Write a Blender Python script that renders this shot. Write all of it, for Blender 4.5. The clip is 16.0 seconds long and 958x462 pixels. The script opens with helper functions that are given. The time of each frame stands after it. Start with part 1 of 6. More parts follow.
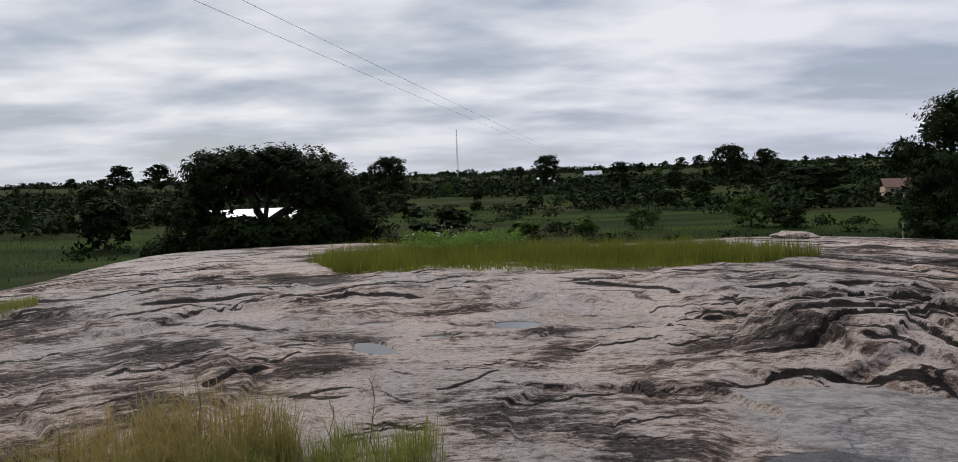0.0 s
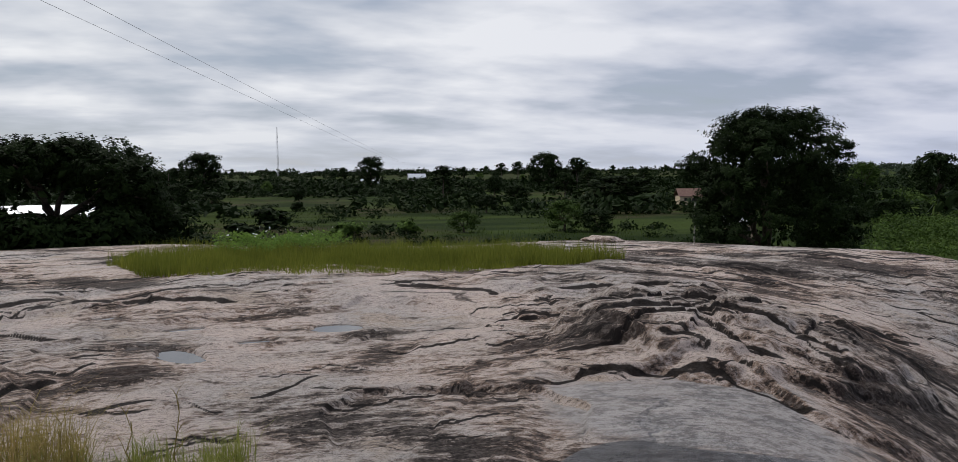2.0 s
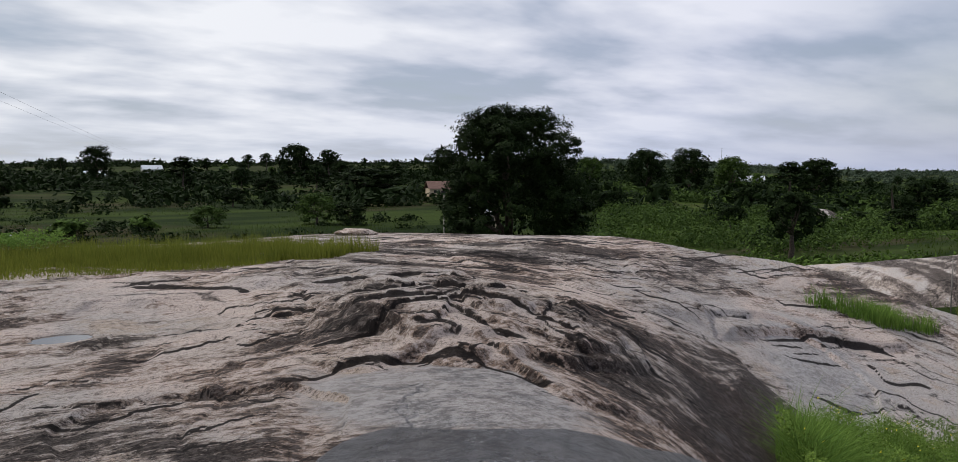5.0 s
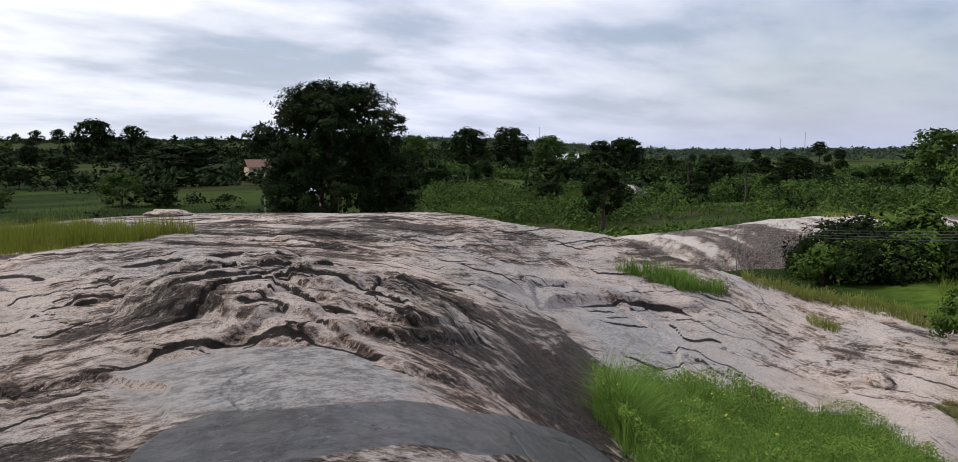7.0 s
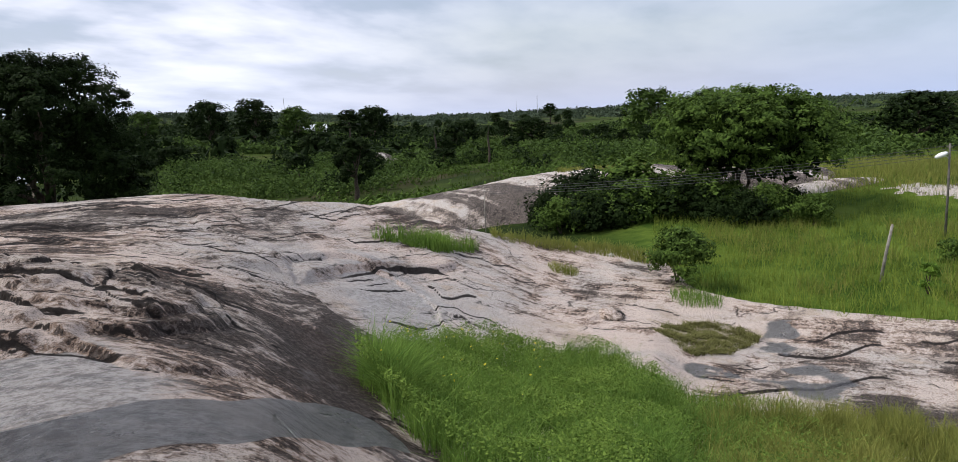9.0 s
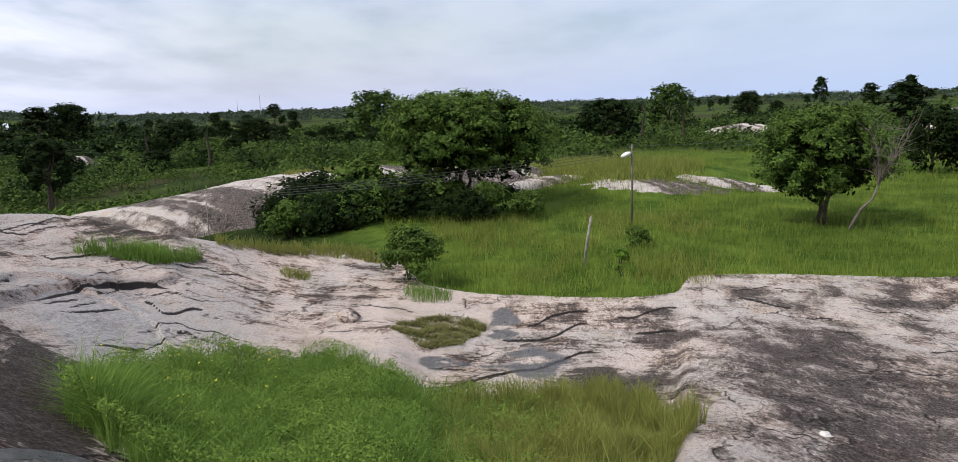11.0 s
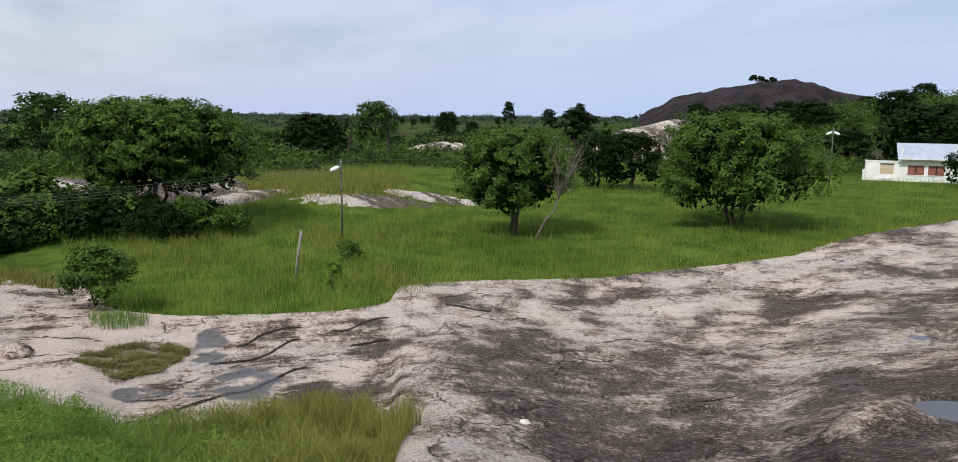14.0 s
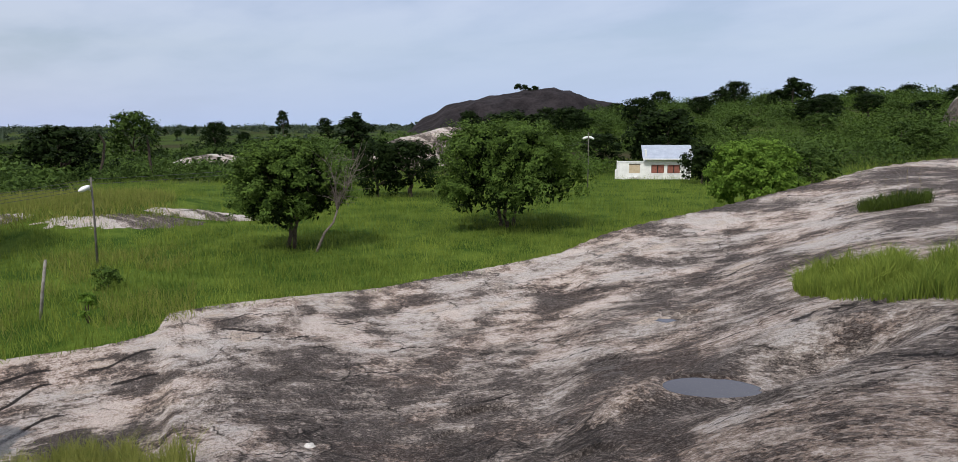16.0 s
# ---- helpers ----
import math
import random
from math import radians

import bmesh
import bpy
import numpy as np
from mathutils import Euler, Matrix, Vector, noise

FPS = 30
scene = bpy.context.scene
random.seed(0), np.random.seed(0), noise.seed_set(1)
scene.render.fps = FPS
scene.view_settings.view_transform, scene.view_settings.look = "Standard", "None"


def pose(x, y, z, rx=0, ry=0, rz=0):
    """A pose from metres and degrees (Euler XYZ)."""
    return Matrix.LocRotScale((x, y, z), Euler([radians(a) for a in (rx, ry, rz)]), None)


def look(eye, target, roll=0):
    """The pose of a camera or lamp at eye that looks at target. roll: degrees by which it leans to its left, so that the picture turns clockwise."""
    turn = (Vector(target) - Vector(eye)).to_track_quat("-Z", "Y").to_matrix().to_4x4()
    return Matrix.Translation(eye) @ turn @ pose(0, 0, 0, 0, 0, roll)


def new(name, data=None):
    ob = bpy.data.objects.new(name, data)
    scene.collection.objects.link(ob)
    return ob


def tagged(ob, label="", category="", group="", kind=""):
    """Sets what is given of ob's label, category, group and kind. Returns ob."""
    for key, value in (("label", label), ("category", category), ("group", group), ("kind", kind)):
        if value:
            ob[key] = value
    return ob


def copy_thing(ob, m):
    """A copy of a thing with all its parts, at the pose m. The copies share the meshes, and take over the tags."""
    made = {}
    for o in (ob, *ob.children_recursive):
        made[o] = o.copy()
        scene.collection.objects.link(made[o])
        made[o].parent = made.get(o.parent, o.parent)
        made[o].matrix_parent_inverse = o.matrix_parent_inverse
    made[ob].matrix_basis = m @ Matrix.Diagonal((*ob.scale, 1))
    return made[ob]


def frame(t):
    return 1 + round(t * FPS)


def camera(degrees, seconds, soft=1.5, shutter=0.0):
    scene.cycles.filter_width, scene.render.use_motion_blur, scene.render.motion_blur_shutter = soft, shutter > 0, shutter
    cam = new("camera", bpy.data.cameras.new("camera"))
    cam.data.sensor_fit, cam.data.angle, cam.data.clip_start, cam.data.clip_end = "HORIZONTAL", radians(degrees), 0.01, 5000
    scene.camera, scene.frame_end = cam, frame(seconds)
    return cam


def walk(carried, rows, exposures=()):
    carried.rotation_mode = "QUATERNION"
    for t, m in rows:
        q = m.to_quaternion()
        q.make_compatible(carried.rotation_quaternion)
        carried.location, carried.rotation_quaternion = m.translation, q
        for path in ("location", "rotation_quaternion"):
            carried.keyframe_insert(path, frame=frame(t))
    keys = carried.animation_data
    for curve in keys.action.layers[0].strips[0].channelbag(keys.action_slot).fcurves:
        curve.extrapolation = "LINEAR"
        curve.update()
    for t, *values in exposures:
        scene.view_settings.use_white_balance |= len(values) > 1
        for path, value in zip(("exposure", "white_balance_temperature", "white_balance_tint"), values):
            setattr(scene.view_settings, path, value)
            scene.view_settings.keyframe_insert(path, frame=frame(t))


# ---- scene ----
# Camera: seconds, bearing to the right of north (+y), pitch up, roll, and the small sway of the hand-held eye.
EYE = 1.6
cam = camera(65.87, 16.0, soft=0.6)
ROWS = [
    (0.0, 0.14, -3.67, -1.98, -0.000, -0.000, 0.001),
    (0.5, 3.32, -3.52, -1.43, -0.002, 0.001, 0.005),
    (1.0, 5.88, -3.67, -1.22, -0.003, 0.014, 0.003),
    (1.5, 9.65, -3.06, -0.94, 0.006, 0.016, 0.004),
    (2.0, 13.78, -3.79, -0.49, 0.017, 0.024, 0.001),
    (2.5, 17.91, -3.81, -0.87, 0.027, 0.036, -0.002),
    (3.0, 21.37, -3.62, -1.66, 0.039, 0.035, -0.003),
    (3.5, 25.37, -3.66, -2.35, 0.057, 0.042, -0.003),
    (6.0, 40.01, -5.79, 0.77, -0.044, -0.033, 0.014),
    (6.5, 45.03, -6.25, 0.11, -0.028, 0.012, -0.013),
    (7.0, 46.22, -6.24, -0.30, -0.030, -0.006, -0.031),
    (7.5, 49.48, -7.72, 0.76, -0.006, 0.004, -0.041),
    (8.0, 55.53, -8.40, -0.13, 0.021, 0.010, -0.053),
    (8.5, 60.53, -7.63, -1.82, 0.043, 0.008, -0.058),
    (9.0, 65.02, -9.07, -2.63, 0.037, -0.022, -0.050),
    (9.5, 70.62, -9.46, -2.54, 0.042, -0.045, -0.042),
    (10.0, 76.10, -9.42, -2.62, 0.065, -0.064, -0.017),
    (12.5, 97.67, -9.61, 0.30, -0.040, 0.112, -0.104),
    (13.0, 101.11, -9.16, 0.45, -0.031, 0.119, -0.112),
    (13.5, 105.13, -8.75, 0.63, 0.003, 0.104, -0.111),
    (14.0, 108.42, -8.79, 0.61, 0.013, 0.066, -0.105),
    (14.5, 113.00, -8.87, 0.81, 0.017, 0.018, -0.072),
    (15.0, 117.69, -8.75, 0.73, 0.050, -0.032, -0.066),
    (15.5, 122.49, -8.58, 0.65, 0.032, -0.082, -0.035),
    (16.0, 125.27, -8.12, -0.22, -0.007, -0.081, -0.001)
]
walk(cam, [(t, pose(x, y, EYE + z, 90 + pitch, 0, -yaw) @ pose(0, 0, 0, 0, 0, roll)) for t, yaw, pitch, roll, x, y, z in ROWS],
     exposures=[(0.0, -0.33), (3.5, -0.31), (7.0, 0.06), (9.0, 0.24), (12.5, 0.3), (16.0, 0.1)])

# ---- light: high thin cloud, the sun behind it ----
SUN_BEARING, SUN_HEIGHT = -28.0, 52.0
world = bpy.data.worlds.new("sky")
scene.world = world
world.use_nodes = True


class Nodes:
    """Short way to write a node tree."""

    def __init__(self, tree):
        self.tree = tree
        tree.nodes.clear()

    def add(self, kind, settings=None, **inputs):
        n = self.tree.nodes.new(kind)
        for k, v in (settings or {}).items():
            setattr(n, k, v)
        for k, v in inputs.items():
            self.set(n, k.replace("_", " "), v)
        return n

    def set(self, n, key, v):
        sock = n.inputs[int(key[1:])] if key[0] == "i" and key[1:].isdigit() else n.inputs[key]
        if isinstance(v, bpy.types.NodeSocket):
            self.tree.links.new(v, sock)
        else:
            sock.default_value = v

    def math(self, op, a, b=0.0, clamp=False):
        n = self.add("ShaderNodeMath", {"operation": op, "use_clamp": clamp}, i0=a, i1=b)
        return n.outputs[0]

    def mix(self, fac, a, b, blend="MIX"):
        n = self.add("ShaderNodeMix", {"data_type": "RGBA", "blend_type": blend})
        self.set(n, "i0", fac), self.set(n, "i6", a), self.set(n, "i7", b)
        return n.outputs[2]

    def noise(self, vec, scale, detail=4.0, rough=0.55, warp=0.0):
        n = self.add("ShaderNodeTexNoise", None, Vector=vec, Scale=scale, Detail=detail, Roughness=rough, Distortion=warp)
        return n.outputs["Fac"]

    def ramp(self, fac, lo, hi, a=0.0, b=1.0):
        n = self.add("ShaderNodeMapRange", {"clamp": True}, i0=fac, i1=lo, i2=hi, i3=a, i4=b)
        return n.outputs[0]

    def mapped(self, vec, scale=(1, 1, 1), turn=(0, 0, 0)):
        return self.add("ShaderNodeMapping", None, Vector=vec, Scale=scale, Rotation=turn).outputs[0]

    def attribute(self, name):
        return self.add("ShaderNodeAttribute", {"attribute_name": name}).outputs["Fac"]


w = Nodes(world.node_tree)
sky = w.add("ShaderNodeTexSky", {"sky_type": "NISHITA", "sun_disc": False, "sun_elevation": radians(SUN_HEIGHT),
                                 "sun_rotation": radians(SUN_BEARING), "air_density": 1.2, "dust_density": 1.0})
coord = w.add("ShaderNodeTexCoord").outputs["Generated"]
sep = w.add("ShaderNodeSeparateXYZ", None, Vector=coord)
up = w.math("MAXIMUM", sep.outputs[2], 0.0)
flat = w.math("ADD", up, 0.16)
cx, cy = w.math("DIVIDE", sep.outputs[0], flat), w.math("DIVIDE", sep.outputs[1], flat)
layer = w.add("ShaderNodeCombineXYZ", None, X=cx, Y=cy, Z=0.0).outputs[0]
layer = w.mapped(layer, (0.7, 1.0, 1.0), (0, 0, radians(-12)))
big = w.noise(layer, 1.25, 5.0, 0.5, 0.12)
fine = w.noise(layer, 3.4, 5.0, 0.5, 0.15)
puff = w.math("ADD", w.math("MULTIPLY", big, 0.78), w.math("MULTIPLY", fine, 0.22))
sunward = w.add("ShaderNodeVectorMath", {"operation": "DOT_PRODUCT"}, i0=coord,
                i1=(math.sin(radians(SUN_BEARING)) * 0.8, math.cos(radians(SUN_BEARING)) * 0.8, 0.6)).outputs["Value"]
glow = w.ramp(sunward, -0.3, 0.9, 0.0, 1.0)
shade = w.ramp(puff, 0.39, 0.59, 0.0, 1.0)
dark = w.mix(glow, (6.3, 6.9, 9.6, 1), (5.8, 6.5, 7.9, 1))
light = w.mix(glow, (9.1, 9.4, 11.6, 1), (12.6, 12.8, 13.2, 1))
cloud = w.mix(shade, dark, light)
open_ = w.math("MAXIMUM", w.ramp(glow, 0.05, 0.45), w.ramp(up, 0.02, 0.34, 0.30, 0.9))
cover = w.math("MULTIPLY", w.ramp(puff, 0.22, 0.48, 0.35, 0.97), open_)
sky_colour = w.mix(cover, sky.outputs[0], cloud)
low = w.ramp(up, 0.0, 0.10, 1.0, 0.0)
haze = w.mix(glow, (6.3, 7.3, 11.0, 1), (8.8, 9.3, 9.9, 1))
sky_colour = w.mix(w.math("MULTIPLY", low, 0.65), sky_colour, haze)
away = w.add("ShaderNodeVectorMath", {"operation": "DOT_PRODUCT"}, i0=coord, i1=(math.sin(radians(135)), math.cos(radians(135)), 0.0)).outputs["Value"]
clear = w.math("MULTIPLY", w.ramp(up, 0.01, 0.24, 0.8, 0.0), w.ramp(away, 0.6, 0.98))
sky_colour = w.mix(clear, sky_colour, (4.9, 6.3, 9.0, 1))
back = w.add("ShaderNodeBackground", None, Color=sky_colour, Strength=0.085)
w.add("ShaderNodeOutputWorld", None, Surface=back.outputs[0])

sun = new("sun", bpy.data.lights.new("sun", "SUN"))
sun.data.energy, sun.data.angle, sun.data.color = 2.9, radians(6), (1.0, 0.965, 0.92)
sun.matrix_world = look((0, 0, 0), (-math.sin(radians(SUN_BEARING)) * math.cos(radians(SUN_HEIGHT)),
                                    -math.cos(radians(SUN_BEARING)) * math.cos(radians(SUN_HEIGHT)), -math.sin(radians(SUN_HEIGHT))))


# ---- materials ----
def material(name):
    m = bpy.data.materials.new(name)
    m.use_nodes = True
    return m, Nodes(m.node_tree)


def finish(n, colour, rough, bump=None, strength=0.3, distance=0.02, metal=0.0, specular=0.5):
    s = n.add("ShaderNodeBsdfPrincipled", None, Roughness=rough, Metallic=metal)
    n.set(s, "Base Color", colour)
    n.set(s, "Specular IOR Level", specular)
    if bump is not None:
        n.set(s, "Normal", n.add("ShaderNodeBump", None, Height=bump, Strength=strength, Distance=distance).outputs[0])
    n.add("ShaderNodeOutputMaterial", None, Surface=s.outputs[0])


def rock_material(name, stains=True):
    """Weathered granite: pale crystalline sheets, brown-black lichen stains, grain, hairline cracks."""
    m, n = material(name)
    p = n.add("ShaderNodeTexCoord").outputs["Object"]
    streak = n.mapped(p, (0.7, 1.25, 1.0), (0, 0, radians(20)))
    broad, mid = n.noise(p, 0.3, 6, 0.6), n.noise(streak, 1.1, 15, 0.70)
    grit, grain, speck = n.noise(streak, 8.0, 8, 0.78), n.noise(p, 34.0, 4, 0.75), n.noise(p, 110.0, 2, 0.7)
    hue = n.math("ADD", n.ramp(broad, 0.44, 0.56), n.attribute("grey") if stains else 0.0, True)
    light = n.mix(hue, (0.62, 0.51, 0.445, 1), (0.48, 0.435, 0.405, 1))
    light = n.mix(n.math("MULTIPLY", n.ramp(n.noise(p, 0.6, 8, 0.7), 0.53, 0.62), 0.55), light, (0.46, 0.335, 0.225, 1))
    middle = n.mix(hue, (0.30, 0.21, 0.158, 1), (0.25, 0.205, 0.175, 1))
    black = n.mix(n.ramp(grain, 0.42, 0.6), (0.013, 0.010, 0.0088, 1), n.mix(hue, (0.056, 0.037, 0.030, 1), (0.060, 0.048, 0.042, 1)))
    dirt = n.math("ADD", n.math("MULTIPLY", n.math("SUBTRACT", mid, 0.5), 1.9), n.math("MULTIPLY", n.math("SUBTRACT", grit, 0.5), 2.2))
    dirt = n.math("ADD", dirt, n.attribute("stain") if stains else 0.36)
    flow = n.add("ShaderNodeCombineXYZ", None, X=n.math("MULTIPLY", n.attribute("along"), 5.0), Y=n.math("MULTIPLY", n.attribute("ring"), 15.0)).outputs[0]
    lines, thin = n.noise(flow, 1.6, 8, 0.72, 0.6), n.noise(flow, 6.0, 6, 0.75, 0.4)
    dirt = n.math("ADD", dirt, n.math("MULTIPLY", n.attribute("far"), n.math("ADD", n.math("MULTIPLY", n.math("SUBTRACT", lines, 0.5), 2.0), n.math("MULTIPLY", n.math("SUBTRACT", thin, 0.5), 1.5))))
    base = n.mix(n.ramp(dirt, 0.24, 0.40), light, middle)
    base = n.mix(n.ramp(grain, 0.50, 0.62, 0.0, 0.35), base, n.mix(0.5, base, (0.66, 0.60, 0.55, 1)))
    base = n.mix(n.ramp(speck, 0.55, 0.58, 0.0, 0.6), base, (0.05, 0.044, 0.04, 1))
    fleck = n.noise(streak, 22.0, 5, 0.85)
    base = n.mix(n.ramp(fleck, 0.40, 0.455, 0.75, 0.0), base, (0.06, 0.046, 0.04, 1))
    base = n.mix(n.ramp(fleck, 0.55, 0.60, 0.0, 0.6), base, (0.68, 0.60, 0.55, 1))
    base = n.mix(n.ramp(dirt, 0.52, 0.61, 0.0, 0.94), base, black)
    base = n.mix(n.math("MULTIPLY", n.ramp(n.math("ADD", fleck, n.math("MULTIPLY", n.math("SUBTRACT", grit, 0.5), 0.9)), 0.51, 0.62), n.math("MULTIPLY", n.ramp(dirt, 0.45, 0.75), n.math("ADD", 0.22, n.math("MULTIPLY", n.attribute("grey"), 0.4)))), base, (0.42, 0.36, 0.325, 1))
    rough = n.ramp(mid, 0.3, 0.7, 0.62, 0.85)
    crackle = n.add("ShaderNodeTexVoronoi", {"feature": "DISTANCE_TO_EDGE"}, Scale=0.42)
    warped = n.add("ShaderNodeVectorMath", {"operation": "ADD"}, i0=streak, i1=n.add("ShaderNodeTexNoise", None, Vector=p, Scale=1.6, Detail=6.0).outputs["Color"]).outputs[0]
    n.set(crackle, "Vector", warped)
    line = n.math("MULTIPLY", n.ramp(crackle.outputs["Distance"], 0.0, 0.02, 1.0, 0.0), n.ramp(n.noise(p, 0.5, 4), 0.52, 0.56))
    base = n.mix(n.math("MULTIPLY", line, 0.9), base, (0.02, 0.017, 0.015, 1))
    if stains:
        pale = n.math("ADD", n.attribute("pale"), n.math("MULTIPLY", n.math("SUBTRACT", mid, 0.5), 1.0))
        base = n.mix(n.ramp(pale, 0.5, 0.7, 0.0, 0.8), base, n.mix(n.ramp(n.math("ADD", n.math("MULTIPLY", grit, 0.5), n.math("MULTIPLY", fleck, 0.5)), 0.46, 0.54), (0.48, 0.46, 0.45, 1), (0.23, 0.22, 0.215, 1)))
        wet = n.ramp(n.math("ADD", n.attribute("wet"), n.math("MULTIPLY", n.math("SUBTRACT", mid, 0.5), 1.0)), 0.45, 0.56)
        base = n.mix(n.math("MULTIPLY", wet, 0.92), base, n.mix(n.ramp(n.math("ADD", n.math("MULTIPLY", grit, 0.5), n.math("MULTIPLY", fleck, 0.5)), 0.45, 0.55), (0.12, 0.118, 0.12, 1), (0.034, 0.032, 0.032, 1)))
        rough = n.math("SUBTRACT", rough, n.math("MULTIPLY", wet, 0.42))
        # ledge edges blackened: crack shadow put in as colour
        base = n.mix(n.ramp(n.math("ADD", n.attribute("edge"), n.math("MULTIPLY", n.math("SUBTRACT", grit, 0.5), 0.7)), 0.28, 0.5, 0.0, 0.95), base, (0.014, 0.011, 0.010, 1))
    bump = n.math("SUBTRACT", n.math("ADD", n.math("MULTIPLY", mid, 0.3), n.math("ADD", n.math("MULTIPLY", grit, 0.55), n.math("MULTIPLY", n.math("MULTIPLY", thin, n.attribute("far")), 0.45))), n.math("MULTIPLY", line, 0.5))
    finish(n, base, rough, n.math("ADD", bump, n.math("MULTIPLY", grain, 0.22)), 1.0, 0.12, 0.0, n.ramp(wet, 0.0, 1.0, 0.08, 0.6) if stains else 0.08)
    return m


def leaf_material(name, dark, light, glow=0.25, scale=0.6):
    m, n = material(name)
    r = n.add("ShaderNodeNewGeometry").outputs["Random Per Island"]
    o = n.add("ShaderNodeObjectInfo").outputs["Random"]
    p = n.add("ShaderNodeTexCoord").outputs["Object"]
    f = n.math("ADD", n.math("MULTIPLY", r, 0.55), n.math("MULTIPLY", n.ramp(n.noise(p, scale, 5, 0.6), 0.28, 0.72), 0.6))
    c = n.mix(n.ramp(f, 0.12, 1.0), dark, light)
    c = n.mix(n.math("MULTIPLY", o, 0.35), c, n.mix(0.5, dark, light))
    d = n.add("ShaderNodeBsdfPrincipled", None, Roughness=0.75)
    n.set(d, "Base Color", c), n.set(d, "Specular IOR Level", 0.06)
    t = n.add("ShaderNodeBsdfTranslucent", None, Color=n.mix(0.5, c, light))
    s = n.add("ShaderNodeMixShader", None, i0=glow, i1=d.outputs[0], i2=t.outputs[0])
    n.add("ShaderNodeOutputMaterial", None, Surface=s.outputs[0])
    return m


def plain_material(name, a, b, rough=0.7, scale=6.0, metal=0.0, bump=0.25):
    m, n = material(name)
    p = n.add("ShaderNodeTexCoord").outputs["Object"]
    k = n.math("ADD", n.math("MULTIPLY", n.noise(p, scale, 6, 0.65), 0.65), n.math("MULTIPLY", n.noise(p, scale * 9, 3), 0.35))
    finish(n, n.mix(n.ramp(k, 0.40, 0.60), a, b), rough, k, bump, 0.02, metal, 0.5 if metal or rough < 0.5 else 0.15)
    return m


def ground_material():
    m, n = material("ground_soil_and_turf")
    p = n.add("ShaderNodeTexCoord").outputs["Object"]
    rows_ = n.mapped(p, (0.25, 1.0, 1.0), (0, 0, radians(8)))
    a, b, c = n.noise(p, 0.012, 5), n.noise(rows_, 0.05, 6, 0.6), n.noise(p, 1.3, 5, 0.65)
    col = n.mix(n.ramp(b, 0.44, 0.56), (0.010, 0.018, 0.005, 1), (0.038, 0.056, 0.012, 1))
    col = n.mix(n.math("MULTIPLY", n.ramp(a, 0.48, 0.56), n.ramp(n.noise(rows_, 0.16, 5, 0.6), 0.44, 0.54)), col, (0.052, 0.041, 0.024, 1))
    col = n.mix(n.ramp(c, 0.42, 0.62, 0.0, 0.7), col, (0.020, 0.032, 0.008, 1))
    lush = n.mix(n.ramp(n.noise(p, 0.35, 6, 0.65), 0.42, 0.6), (0.030, 0.060, 0.009, 1), (0.085, 0.125, 0.020, 1))
    col = n.mix(n.attribute("meadow"), col, lush)
    finish(n, col, 1.0, c, 0.6, 0.15, 0.0, 0.03)
    return m


ROCK = rock_material("weathered_granite")
ROCK_FAR = rock_material("pale_granite", False)
GROUND = ground_material()
GRASS = leaf_material("field_grass", (0.038, 0.080, 0.013, 1), (0.25, 0.305, 0.055, 1), 0.30, 0.16)
GRASS_RICH = leaf_material("lush_grass", (0.032, 0.085, 0.014, 1), (0.215, 0.33, 0.066, 1), 0.34, 1.3)
GRASS_DRY = leaf_material("yellowing_grass", (0.075, 0.110, 0.022, 1), (0.30, 0.30, 0.08, 1), 0.35, 1.0)
SEDGE = leaf_material("brown_sedge", (0.12, 0.10, 0.03, 1), (0.34, 0.27, 0.09, 1), 0.3)
# near black: the darkness of backlit crowns is put into the leaf colour
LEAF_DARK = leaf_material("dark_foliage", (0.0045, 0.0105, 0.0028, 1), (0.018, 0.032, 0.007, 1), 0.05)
LEAF_MID = leaf_material("green_foliage", (0.008, 0.022, 0.005, 1), (0.108, 0.172, 0.032, 1), 0.10, 1.5)
LEAF_BUSH = leaf_material("bush_foliage", (0.007, 0.019, 0.005, 1), (0.088, 0.140, 0.030, 1), 0.13, 0.17)
WEED_LEAF = leaf_material("weed_leaves", (0.026, 0.062, 0.010, 1), (0.185, 0.27, 0.05, 1), 0.2, 1.3)
# leaf colour lifted and greyed so that it carries the haze of distance
LEAF_HAZED = leaf_material("distant_foliage", (0.026, 0.040, 0.026, 1), (0.070, 0.094, 0.056, 1), 0.12, 0.05)
WEEDS = leaf_material("field_weeds", (0.020, 0.036, 0.007, 1), (0.066, 0.095, 0.016, 1), 0.15)
LEAF_BRIGHT = leaf_material("young_foliage", (0.030, 0.075, 0.010, 1), (0.17, 0.27, 0.040, 1), 0.22, 1.2)
BARK = plain_material("bark", (0.035, 0.026, 0.02, 1), (0.10, 0.08, 0.062, 1), 0.9, 5.0, 0.0, 0.7)
DEADWOOD = plain_material("dead_wood", (0.095, 0.078, 0.066, 1), (0.19, 0.16, 0.14, 1), 0.85, 8.0)
WHITE = plain_material("white_render", (0.66, 0.66, 0.64, 1), (0.82, 0.82, 0.80, 1), 0.8, 1.2)
ROOF = plain_material("sheet_metal_roof", (0.42, 0.47, 0.54, 1), (0.55, 0.6, 0.66, 1), 0.4, 1.0, 0.5)
TIN = plain_material("bright_tin_roof", (0.6, 0.62, 0.65, 1), (0.78, 0.8, 0.82, 1), 0.35, 1.0, 0.6)
